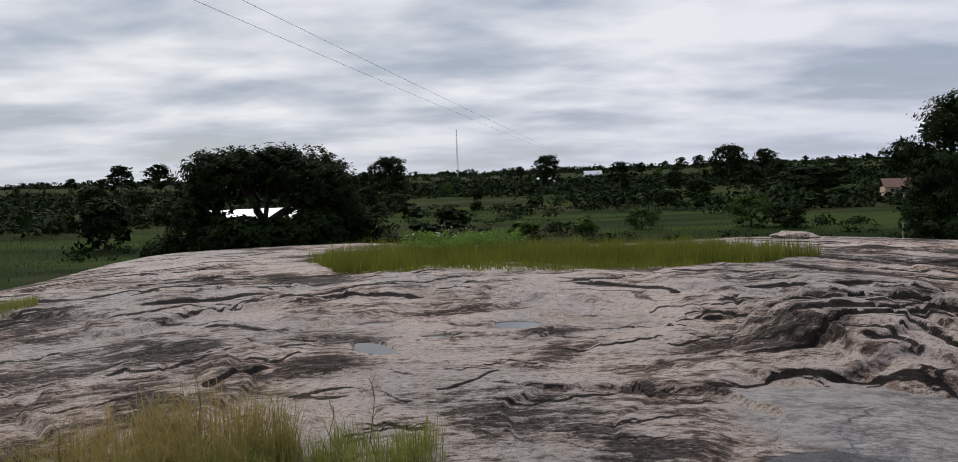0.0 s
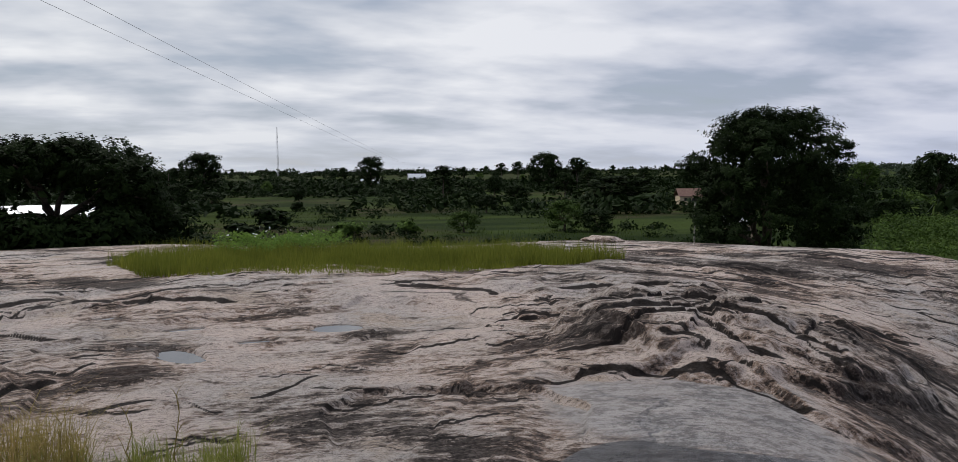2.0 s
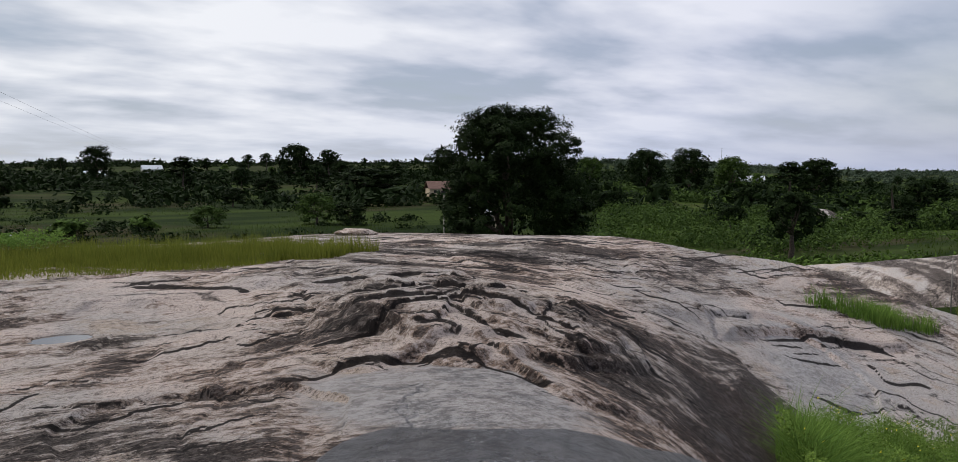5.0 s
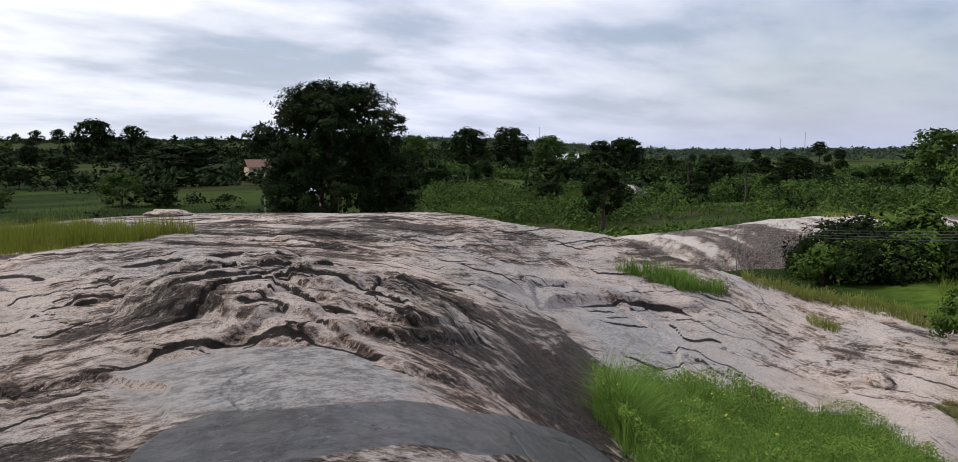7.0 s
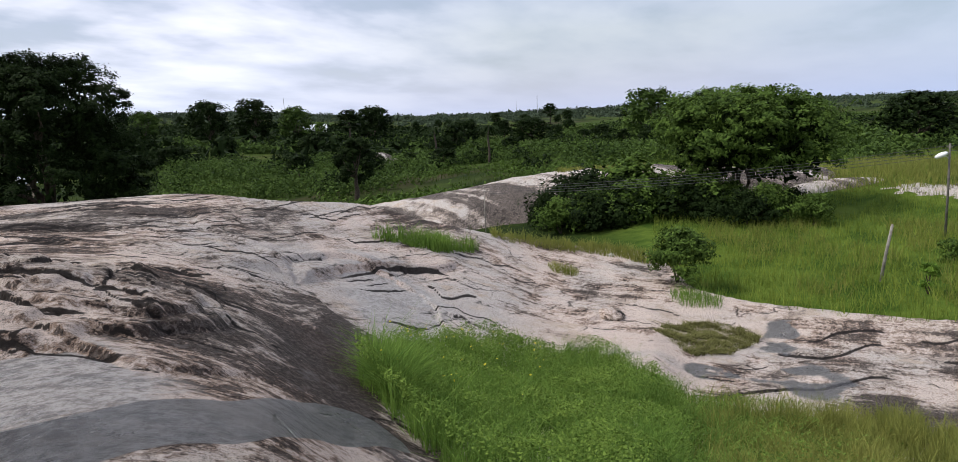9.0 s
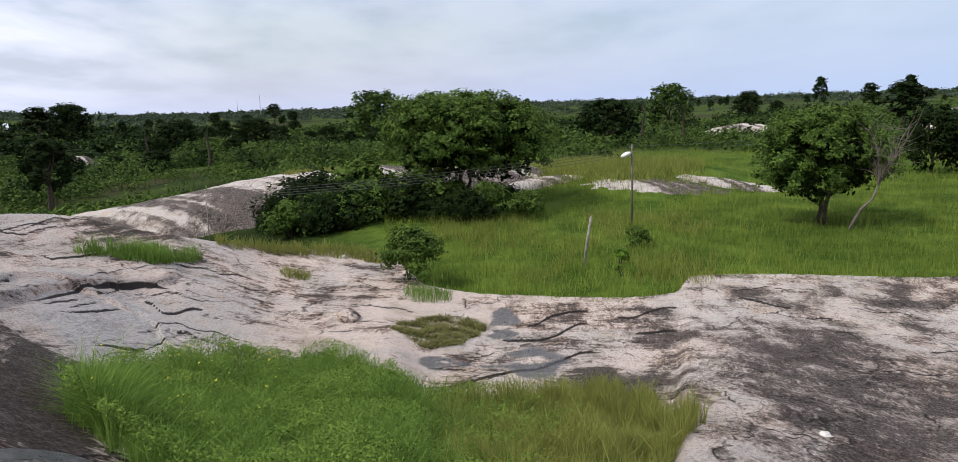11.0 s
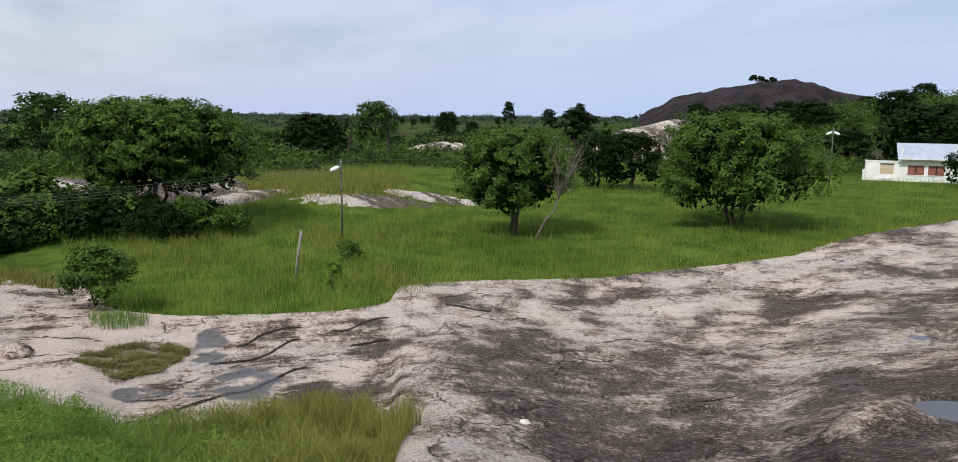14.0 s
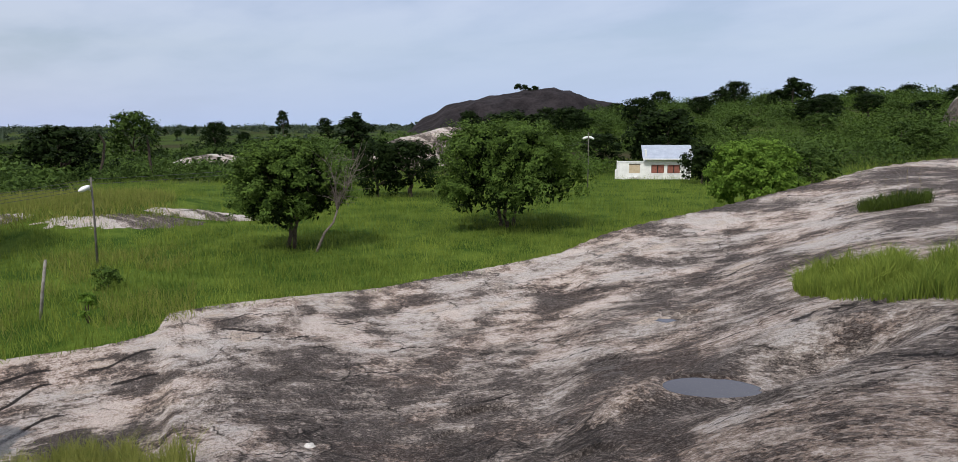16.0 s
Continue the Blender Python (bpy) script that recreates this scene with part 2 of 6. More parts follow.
REDROOF = plain_material("rusty_roof", (0.13, 0.075, 0.06, 1), (0.21, 0.13, 0.10, 1), 0.7, 2.0)
OCHRE = plain_material("ochre_wall", (0.42, 0.33, 0.22, 1), (0.55, 0.45, 0.32, 1), 0.85, 1.5)
DARKHILL = plain_material("dark_inselberg_rock", (0.010, 0.0085, 0.0095, 1), (0.030, 0.025, 0.027, 1), 0.95, 0.08, 0.0, 0.6)
STEEL = plain_material("galvanised_steel", (0.30, 0.30, 0.30, 1), (0.42, 0.42, 0.42, 1), 0.5, 4.0, 0.7)
WIRE = plain_material("dark_cable", (0.05, 0.05, 0.055, 1), (0.09, 0.09, 0.095, 1), 0.5)
POSTWOOD = plain_material("grey_post_wood", (0.16, 0.145, 0.125, 1), (0.30, 0.28, 0.25, 1), 0.9, 7.0)
SHUTTER = plain_material("red_brown_shutter", (0.20, 0.075, 0.055, 1), (0.30, 0.12, 0.09, 1), 0.6, 3.0)
DARKROOM = plain_material("dark_interior", (0.02, 0.02, 0.02, 1), (0.05, 0.045, 0.04, 1), 0.9)
LAMPHEAD = plain_material("lamp_glass", (0.7, 0.7, 0.7, 1), (0.8, 0.8, 0.8, 1), 0.3)
POLE = plain_material("weathered_pole", (0.075, 0.07, 0.06, 1), (0.15, 0.14, 0.125, 1), 0.7, 6.0)
STONE = plain_material("pale_stone", (0.45, 0.43, 0.4, 1), (0.62, 0.6, 0.57, 1), 0.85, 5.0)


def water_material():
    m, n = material("standing_water")
    p = n.add("ShaderNodeTexCoord").outputs["Object"]
    finish(n, (0.035, 0.033, 0.032, 1), 0.04, n.noise(p, 3.0, 3), 0.05, 0.01, 0.0, 0.5)
    return m


WATER = water_material()


# ---- lattice noise on arrays ----
def lattice(ix, iy, seed):
    h = (ix.astype(np.int64) * 374761393 + iy.astype(np.int64) * 668265263 + seed * 974711) & 0xFFFFFFFF
    h = ((h ^ (h >> 13)) * 1274126177) & 0xFFFFFFFF
    return ((h ^ (h >> 16)) & 0xFFFF) / 65535.0


def vnoise(x, y, seed=0):
    ix, iy = np.floor(x), np.floor(y)
    fx, fy = x - ix, y - iy
    fx, fy = fx * fx * (3 - 2 * fx), fy * fy * (3 - 2 * fy)
    a, b = lattice(ix, iy, seed), lattice(ix + 1, iy, seed)
    c, d = lattice(ix, iy + 1, seed), lattice(ix + 1, iy + 1, seed)
    return (a + (b - a) * fx) * (1 - fy) + (c + (d - c) * fx) * fy


def fbm(x, y, octaves=5, seed=0, gain=0.5):
    total, amp, norm = 0.0, 1.0, 0.0
    for k in range(octaves):
        total, norm = total + amp * vnoise(x, y, seed + 17 * k), norm + amp
        x, y, amp = x * 2.03 + 11.7, y * 2.03 - 5.3, amp * gain
    return total / norm


def smooth(lo, hi, v):
    k = np.clip((v - lo) / (hi - lo), 0, 1)
    return k * k * (3 - 2 * k)


def bearing(degrees, distance):
    return distance * math.sin(radians(degrees)), distance * math.cos(radians(degrees))


def patch(az, r, a0, r0, half_az, half_r, edge=0.5):
    """1 inside an oval round a bearing and distance, fading to 0."""
    d = np.sqrt(((az - a0) / half_az) ** 2 + ((r - r0) / half_r) ** 2)
    return 1 - smooth(1 - edge, 1 + edge, d)


# ---- the lie of the land ----
# The outcrop's outline, bearing by bearing: distance and height of its rim.
RIM = np.array([
    (-150, 30, 0.2), (-60, 16, -0.2), (-33, 18, -0.23), (-22, 25, -0.24), (-11, 26, -0.31), (0, 22, -0.21), (10, 22, -0.29),
    (23, 24, -0.29), (37, 23, -0.33), (43, 24, -0.44), (50, 25, -0.98), (56, 27, -1.5), (61, 28, -2.38), (66, 29, -3.2),
    (71, 31.5, -4.12), (78, 33, -4.87), (82, 27.2, -5.12), (87, 26.4, -5.33), (96, 26, -5.37), (101, 26.8, -5.33), (102.2, 29.3, -5.29), (117, 31, -5.2),
    (122, 32, -4.97), (131, 34, -4.33), (135.5, 36, -3.52), (144, 40, -2.46), (150, 44, -1.48), (154, 46, -0.65), (158, 48, -0.24),
    (175, 48, 0.3), (210, 30, 0.2)])
# How the surface bends from the top to the rim: bearing, power, sag.
BEND = np.array([(-150, 2, 0), (18, 2, 0), (30, 2, 0.07), (38, 1.9, 0.24), (46, 1.6, 0.66), (51, 1.3, 1.14), (55.5, 1.2, 1.65), (60, 1.2, 2.0), (69, 1.2, 2.25), (86, 1.0, 1.65),
                 (104, 1.0, 1.55), (113, 1.0, 1.75), (123, 1.0, 2.0), (138, 1.0, 1.9), (150, 1.2, 1.5), (170, 2, 0.6), (190, 2, 0), (210, 2, 0)])


# Rain pools in hollows: bearing, distance, length, width, turn.
POOLS = [(-8.4, 8.0, 0.34, 0.75, 20), (2.8, 9.3, 0.62, 0.55, -15), (-3.2, 8.7, 0.45, 0.25, 0), (-8.2, 9.6, 0.6, 0.3, 0), (-22.5, 4.75, 0.5, 0.22, 0),
         (143.6, 10.45, 1.35, 0.85, 14), (140.5, 19.2, 0.9, 0.5, 0), (-34.0, 5.4, 0.7, 0.3, 0), (6.0, 13.0, 0.8, 0.3, 0), (-13, 10.4, 0.5, 0.3, 0)]


def glide(x, xs, ys):
    """Smooth monotone curve through nodes."""
    xs, ys = np.asarray(xs, float), np.asarray(ys, float)
    h = np.diff(xs)
    d = np.diff(ys) / h
    m = np.zeros(len(ys))
    both = d[:-1] * d[1:]
    m[1:-1] = np.where(both > 0, 2 * both / np.where(both > 0, d[:-1] + d[1:], 1), 0)
    k = np.clip(np.searchsorted(xs, x) - 1, 0, len(h) - 1)
    s = np.clip((x - xs[k]) / h[k], 0, 1)
    return (ys[k] * (1 + 2 * s) * (1 - s) ** 2 + m[k] * h[k] * s * (1 - s) ** 2
            + ys[k + 1] * s * s * (3 - 2 * s) + m[k + 1] * h[k] * s * s * (s - 1))


def polar(x, y):
    az = np.degrees(np.arctan2(x, y))
    return np.where(az < -150, az + 360, az), np.hypot(x, y)


def outcrop_smooth(az, r):
    rim, zr = glide(az, RIM[:, 0], RIM[:, 1]), glide(az, RIM[:, 0], RIM[:, 2])
    power, sag = glide(az, BEND[:, 0], BEND[:, 1]), glide(az, BEND[:, 0], BEND[:, 2])
    u = np.clip(r / rim, 0, 1)
    return zr * u ** power - sag * 4 * u * (1 - u), u, rim


def ground_height(x, y):
    az, r = polar(np.asarray(x, float), np.asarray(y, float))
    level = np.interp(az, [-150, 40, 62, 78, 150, 175, 210], [-8, -8, -7, -5.4, -5.4, -3, -8])
    plain = np.interp(r, [0, 120, 400, 900, 2000, 4000], [0, 0, 3.5, 15, 35, 60])
    flat = np.interp(r, [0, 90, 220, 900, 2000, 4000], [0, 0, -4, -3, 1, 2])
    hill = np.interp(r, [0, 105, 180, 320, 600, 4000], [0, 0, 5, 15, 15, 15])
    f1, f2 = smooth(45, 62, az), smooth(112, 147, az) * (1 - smooth(185, 205, az))
    level = level + 4.5 * patch(az, r, -15, 58, 9.5, 24, 0.3)
    level = level + 1.3 * patch(az, r, 97, 66, 9, 12, 0.5)
    z = level + plain * (1 - f1) + flat * f1 * (1 - f2) + hill * f2
    return z + (fbm(x / 60.0, y / 60.0, 4, 5) - 0.5) * 1.6 * smooth(60, 200, r)


def ground_z(x, y):
    return float(ground_height(np.array([x]), np.array([y]))[0])


# Thick broken sheets: bearing, distance, half width in degrees, half depth, height, raggedness.
SHEETS = [(33, 8.6, 13, 2.3, 0.10, 0.5), (31, 8.9, 9, 1.5, 0.06, 0.8), (37, 8.4, 7, 1.1, 0.07, 0.8), (26, 8.2, 5, 0.8, 0.06, 0.8),
          (56.5, 16.2, 5.5, 3.6, -0.13, 0.3), (-24, 6.6, 7.0, 1.2, 0.07, 0.6), (12, 5.2, 9, 0.8, -0.05, 0.7), (0, 9.0, 13, 1.6, -0.05, 0.7), (5, 11.6, 12, 0.9, 0.05, 0.7),
          (52, 19, 8, 2.6, 0.07, 0.3), (40, 16, 9, 2.2, 0.06, 0.3), (22, 12.2, 9, 1.4, 0.06, 0.4), (-22, 13, 9, 2.2, 0.08, 0.7), (106, 19, 5, 2.0, 0.07, 0.7)]


POOL_Z = []

# Round weathering pits: bearing, distance, radius, depth.
PITS = [(125.6, 13.6, 0.75, 0.10), (123.7, 12.1, 0.42, 0.05), (133.7, 8.1, 0.5, 0.07), (149.6, 11.2, 0.5, 0.06), (113.5, 14.2, 0.45, 0.03)]


def pit_depth(az, r):
    total = np.zeros(np.broadcast(az, r).shape)
    for a0, r0, size, deep in PITS:
        d = np.sqrt((np.radians(az - a0) * r0) ** 2 + (r - r0) ** 2) / size
        total = total + deep * (1 - smooth(0.75, 1.0, d)) - 0.25 * deep * smooth(0.9, 1.05, d) * (1 - smooth(1.1, 1.6, d))
    return total


def cells(x, y, seed):
    """Random angular cells: a value for each cell and the distance to its edge."""
    ix, iy = np.floor(x), np.floor(y)
    best, second, value = np.full(x.shape, 9.0), np.full(x.shape, 9.0), np.zeros(x.shape)
    for i in (-1, 0, 1):
        for j in (-1, 0, 1):
            cx_, cy_ = ix + i, iy + j
            d = np.hypot(cx_ + lattice(cx_, cy_, seed) - x, cy_ + lattice(cx_, cy_, seed + 1) - y)
            nearer = d < best
            second = np.where(nearer, best, np.minimum(second, d))
            value = np.where(nearer, lattice(cx_, cy_, seed + 2), value)
            best = np.where(nearer, d, best)
    return value, second - best


def ledge_line(az, r):
    """Runs across the ledges: they draw away from the viewer where the dome falls to the gully."""
    return np.log(np.maximum(r, 1.0)) - 0.03 * np.clip(az - 43, 0, 20) * smooth(8, 14, r)


# Broken edges of rock sheets: height, how far back the step fades, and its line as bearings and distances.
STACK_LEDGES = [
    (0.050, 1.2, (18.4, 22.1, 26.8, 29.9, 34.1, 38.0), (5.95, 6.26, 6.41, 6.51, 6.40, 6.2)),
    (0.042, 0.9, (20.7, 23.9, 26.9, 30.0, 33.2, 36.0), (6.9, 7.0, 7.58, 7.79, 7.19, 7.21)),
    (0.059, 1.3, (23.1, 26.1, 28.3, 33.3, 36.1), (8.7, 8.64, 9.19, 9.27, 10.28)),
    (0.046, 0.8, (23.9, 28.7, 33.2, 37.4, 39.2), (7.67, 8.05, 8.28, 8.2, 9.2)),
    (0.034, 1.2, (20.8, 25.0, 28.0, 31.5, 34.0), (10.97, 11.15, 11.6, 11.76, 11.6)),
    (0.025, 0.8, (15.5, 17.5, 20.0, 23.0), (8.6, 8.9, 8.8, 8.4)),
    (0.029, 0.8, (36.5, 38.5, 41.0, 43.0), (10.1, 9.6, 9.2, 9.4))]
NORTH_LEDGES = [
    (0.030, 1.5, (-14.5, -9.8, -4.8), (11.72, 11.4, 11.0)), (0.030, 1.2, (-24.2, -20.2, -16.6), (11.83, 11.71, 11.94)),
    (0.035, 0.6, (-20.2, -16.3), (10.2, 9.29)), (0.050, 0.9, (-20.6, -18.5, -16.6), (6.5, 6.85, 7.1)),
    (0.013, 0.6, (-14.4, -10.9, -7.8, -6.0), (6.0, 6.14, 5.94, 5.67)), (0.015, 0.7, (-3.2, -1.0, 1.1), (6.0, 6.15, 6.56)),
    (0.025, 1.2, (7.9, 13.6, 15.0), (11.6, 10.95, 10.75)), (0.020, 0.9, (19.6, 24.8, 29.8), (9.97, 10.66, 11.45)),
    (0.025, 1.0, (3.8, 5.2, 6.6), (8.2, 8.5, 9.3)), (0.025, 0.5, (14.2, 16.0, 20.2), (4.15, 4.3, 4.5)),
    (0.012, 1.6, (51.2, 52.5, 55.2, 59.0, 62.1), (15.4, 16.7, 18.6, 21.2, 22.4))]
EAST_LEDGES = [
    (0.023, 1.0, (89.9, 91.3, 94.2), (22.6, 23.6, 24.2)), (0.023, 1.0, (88.0, 91.2, 94.1), (21.0, 21.15, 22.9)),
    (0.020, 1.0, (98.4, 100.9), (21.9, 22.2)),
    (0.020, 1.0, (127.0, 128.4, 133.0, 137.4, 139.3), (19.0, 18.0, 16.6, 14.9, 13.2)), (0.020, 0.8, (137.7, 139.9, 142.5), (21.0, 19.5, 18.2)),
    (0.017, 0.8, (143.0, 145.5, 147.6), (15.9, 15.4, 14.0)), (0.017, 0.8, (151.0, 154.0, 156.1), (11.8, 10.6, 9.9)),
    (0.017, 1.0, (106.0, 109.0), (25.9, 25.3)), (0.017, 0.9, (97.0, 100.9), (23.6, 24.8)),
    (0.023, 0.7, (82.5, 86.9, 91.1, 94.7), (15.7, 17.3, 18.3, 19.7)), (0.043, 0.9, (73.4, 74.8, 76.1), (21.9, 22.6, 23.1)),
    (0.023, 0.8, (61.2, 62.1, 64.4), (20.7, 19.9, 20.9))]
# Thinner sheets past counting: bearings, distances, how many, heights, lengths in degrees.
SHEET_ZONES = [(-38, 44, 4.6, 24, 190, 0.005, 0.020, 2, 9), (16, 43, 6.8, 11.5, 46, 0.012, 0.032, 1.2, 4.5), (40, 66, 8.5, 28, 100, 0.005, 0.018, 2, 8),
               (62, 98, 16, 30, 34, 0.004, 0.012, 1.2, 5), (104, 162, 9.5, 42, 120, 0.004, 0.014, 1.2, 6), (-38, 44, 13, 25, 110, 0.006, 0.016, 3, 12)]


def random_ledges():
    g = np.random.default_rng(404)
    out = []
    for a0, a1, r0, r1, count, h0, h1, l0, l1 in SHEET_ZONES:
        for k in range(count):
            a, rr = g.uniform(a0, a1), math.exp(g.uniform(math.log(r0), math.log(r1)))
            half = g.uniform(l0, l1) / 2
            out.append((a - half, a + half, a, rr, h0 + (h1 - h0) * g.random() ** 2, g.uniform(0.3, 1.6), g.normal(0, 0.006), g.uniform(0.5, 1.0) * (1 if a < 60 else 0.68), int(g.integers(1, 90000)), g.uniform(-0.22, 0.24)))
    return out


RANDOM_LEDGES = random_ledges()


def ledge_steps(az, r):
    """Height of the broken sheet edges, how black painted crack shade makes each edge, and the damp stains at its foot.
    """
    shape = np.broadcast(az, r).shape
    az, r = np.broadcast_to(az, shape).ravel(), np.maximum(np.broadcast_to(r, shape).ravel(), 1.0)
    line = ledge_line(az, r)
    rise, edge, damp = np.zeros(az.size), np.zeros(az.size), np.zeros(az.size)
    order = np.argsort(az, kind="stable")
    sorted_az = az[order]

    def lay(lo, hi, gap, high, back, dark, wet_, seed, jag, steep=0.0):
        cut = order[np.searchsorted(sorted_az, lo):np.searchsorted(sorted_az, hi)]
        if not len(cut):
            return
        a, q = az[cut], r[cut]
        d = gap(a, q, line[cut])
        d = d + jag * q * (0.055 * (fbm(a * 0.5, a * 0, 2, seed) - 0.5) + 0.014 * (fbm(a * 1.7, a * 0, 2, seed + 5) - 0.5))
        near = np.abs(d) < 3.2 * back
        cut, a, q, d = cut[near], a[near], q[near], d[near]
        s = (a - lo) / (hi - lo)
        taper = smooth(0.0, 0.22, s) * (1 - smooth(0.7, 1.0, s))
        w_ = np.maximum(0.0060 * q, steep)
        tall = 0.95 * high * np.minimum(q / 8.0, 2.0)
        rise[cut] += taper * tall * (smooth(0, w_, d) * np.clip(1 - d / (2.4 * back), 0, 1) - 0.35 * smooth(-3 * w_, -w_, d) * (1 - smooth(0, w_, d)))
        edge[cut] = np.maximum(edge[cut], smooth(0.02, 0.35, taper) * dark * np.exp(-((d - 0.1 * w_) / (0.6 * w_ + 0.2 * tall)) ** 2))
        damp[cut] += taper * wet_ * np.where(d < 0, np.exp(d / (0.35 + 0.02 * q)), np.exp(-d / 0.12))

    for k, (high, back, bs, ds) in enumerate(STACK_LEDGES + NORTH_LEDGES + EAST_LEDGES):
        grow = 0.12 * (bs[-1] - bs[0]) + 0.3
        lay(bs[0] - grow, bs[-1] + grow, lambda a, q, m, bs=bs, ds=ds: q - glide(a, bs, ds), high, back, 1.0 if bs[0] < 60 else (0.85 if abs(ds[-1] - ds[0]) < 0.4 * (bs[-1] - bs[0]) else 0.0), 0.06, 700 + 13 * k, 0.22, 0.15 * np.abs(np.gradient(ds, bs)).max())
    for lo, hi, a0, r0, high, back, tilt, dark, seed, wet_ in RANDOM_LEDGES:
        c = float(ledge_line(np.array([a0]), np.array([r0]))[0])
        lay(lo, hi, lambda a, q, m, c=c, a0=a0, tilt=tilt: (m - c - tilt * (a - a0)) * q, high, back, dark, wet_, seed, 1.0)
    quiet = 1 - patch(az, r, 53.5, 12.5, 4.5, 5.5, 0.3)
    return (rise * quiet).reshape(shape), (edge * quiet).reshape(shape), damp.reshape(shape)


def basin(az, r, ax, ay):
    return smooth(17.5, 20.5, az + 6 * ax) * (1 - smooth(45, 50, az)) * (1 - smooth(6.5, 6.62, r + 0.9 * ay + 0.35 * np.sin(az * 0.35)))


def smooth_places(az, r):
    """Where water keeps the rock smooth: the basin, the slope beside the gully, the lower apron."""
    return np.clip(0.9 * patch(az, r, 49, 6.5, 8, 4.0, 0.3) + 0.6 * smooth(54, 60, az) - 0.25 * smooth(85, 105, az), 0, 1)


def flaky_place(az, r):
    return patch(az, r, 30, 8.9, 15, 2.3, 0.35)


def sheeting(x, y, az, r, ax, ay, edges):
    """Thin sheets of rock lapping over one another, their broken edges a few centimetres high."""
    total = 0.0
    hollow = basin(az, r, ax, ay)
    rough_ = (1 - smooth_places(az, r)) * (1 - hollow)
    flaky = flaky_place(az, r) * (1 - hollow)
    turn_, ring = np.radians(az), ledge_line(az, r)
    total = total - 0.06 * hollow * smooth(3.4, 4.2, r)
    for around, out, levels, high, jag, seed, odds in ((1.7, 3.4, 8, 0.042, 0.10, 61, 0.49), (3.2, 7.5, 7, 0.022, 0.16, 71, 0.50), (1.0, 3.0, 11, 0.034, 0.08, 81, 0.50)):
        q = fbm(turn_ * around, ring * out, 2, seed) * levels + jag * 5 * ax + jag * 1.6 * (fbm(turn_ * 22, ring * 30, 3, seed + 1) - 0.5)
        f = q - np.floor(q)
        soft = levels * out * 0.0034
        lap = smooth(0.0, 1.0, np.clip((f - 1 + soft) / soft, 0, 1)) - f
        there = smooth(odds, odds + 0.10, fbm(turn_ * 5, ring * 8, 3, seed + 3) + 0.07 * smooth(10.5, 15, r))
        notch = smooth(1 - 2.6 * soft, 1 - 1.6 * soft, f) * (1 - smooth(1 - 1.0 * soft, 1 - 0.4 * soft, f))
        total = total + 0.3 * high * np.minimum(r / 8.0, 2.0) * (lap - 0.9 * notch) * there * (rough_ + 0.3 * flaky)
    # the broken stack of plates
    c = math.cos(radians(32)), math.sin(radians(32))
    across, away = x * c[0] - y * c[1] + 0.35 * ax, x * c[1] + y * c[0] + 0.5 * ay
    for wx, wy, high, seed in ((1.7, 1.0, 0.06, 91), (0.9, 0.55, 0.035, 95)):
        value, edge = cells(across / wx, away / wy, seed)
        tilt = (away / wy - np.floor(away / wy)) * 0.3
        total = total + flaky * high * (value - 0.5 + tilt - 0.8 * (1 - smooth(0.0, 0.05, edge)))
    value, edge = cells(across / 2.6 + 0.4 * ay, away / 1.5, 99)
    if edges:
        total = total + ledge_steps(az, r)[0] * (1 - hollow) * smooth(3.6, 4.6, r)
    total = total + (0.02 * (value - 0.5) - 0.02 * (1 - smooth(0.0, 0.03, edge))) * rough_ * smooth(0.47, 0.53, fbm(x / 5.0, y / 5.0, 2, 98)) * smooth(4, 5.5, r) * (1 - 0.8 * smooth(46, 50, az))
    # the long raised lip above the grey plate
    lip = glide(az, [48, 49.5, 52.6, 57.5, 62.6, 64], [13, 14, 17, 20.2, 23, 24]) + 0.6 * ax
    there = 0.75 * smooth(50, 52.5, az) * (1 - smooth(62.5, 64, az))
    return total + 0.15 * there * smooth(0, 0.34, r - lip) * (1 - smooth(0.5, 3.0, r - lip)) - 0.06 * there * smooth(-2.2, -0.3, r - lip) * (1 - smooth(0, 0.34, r - lip))


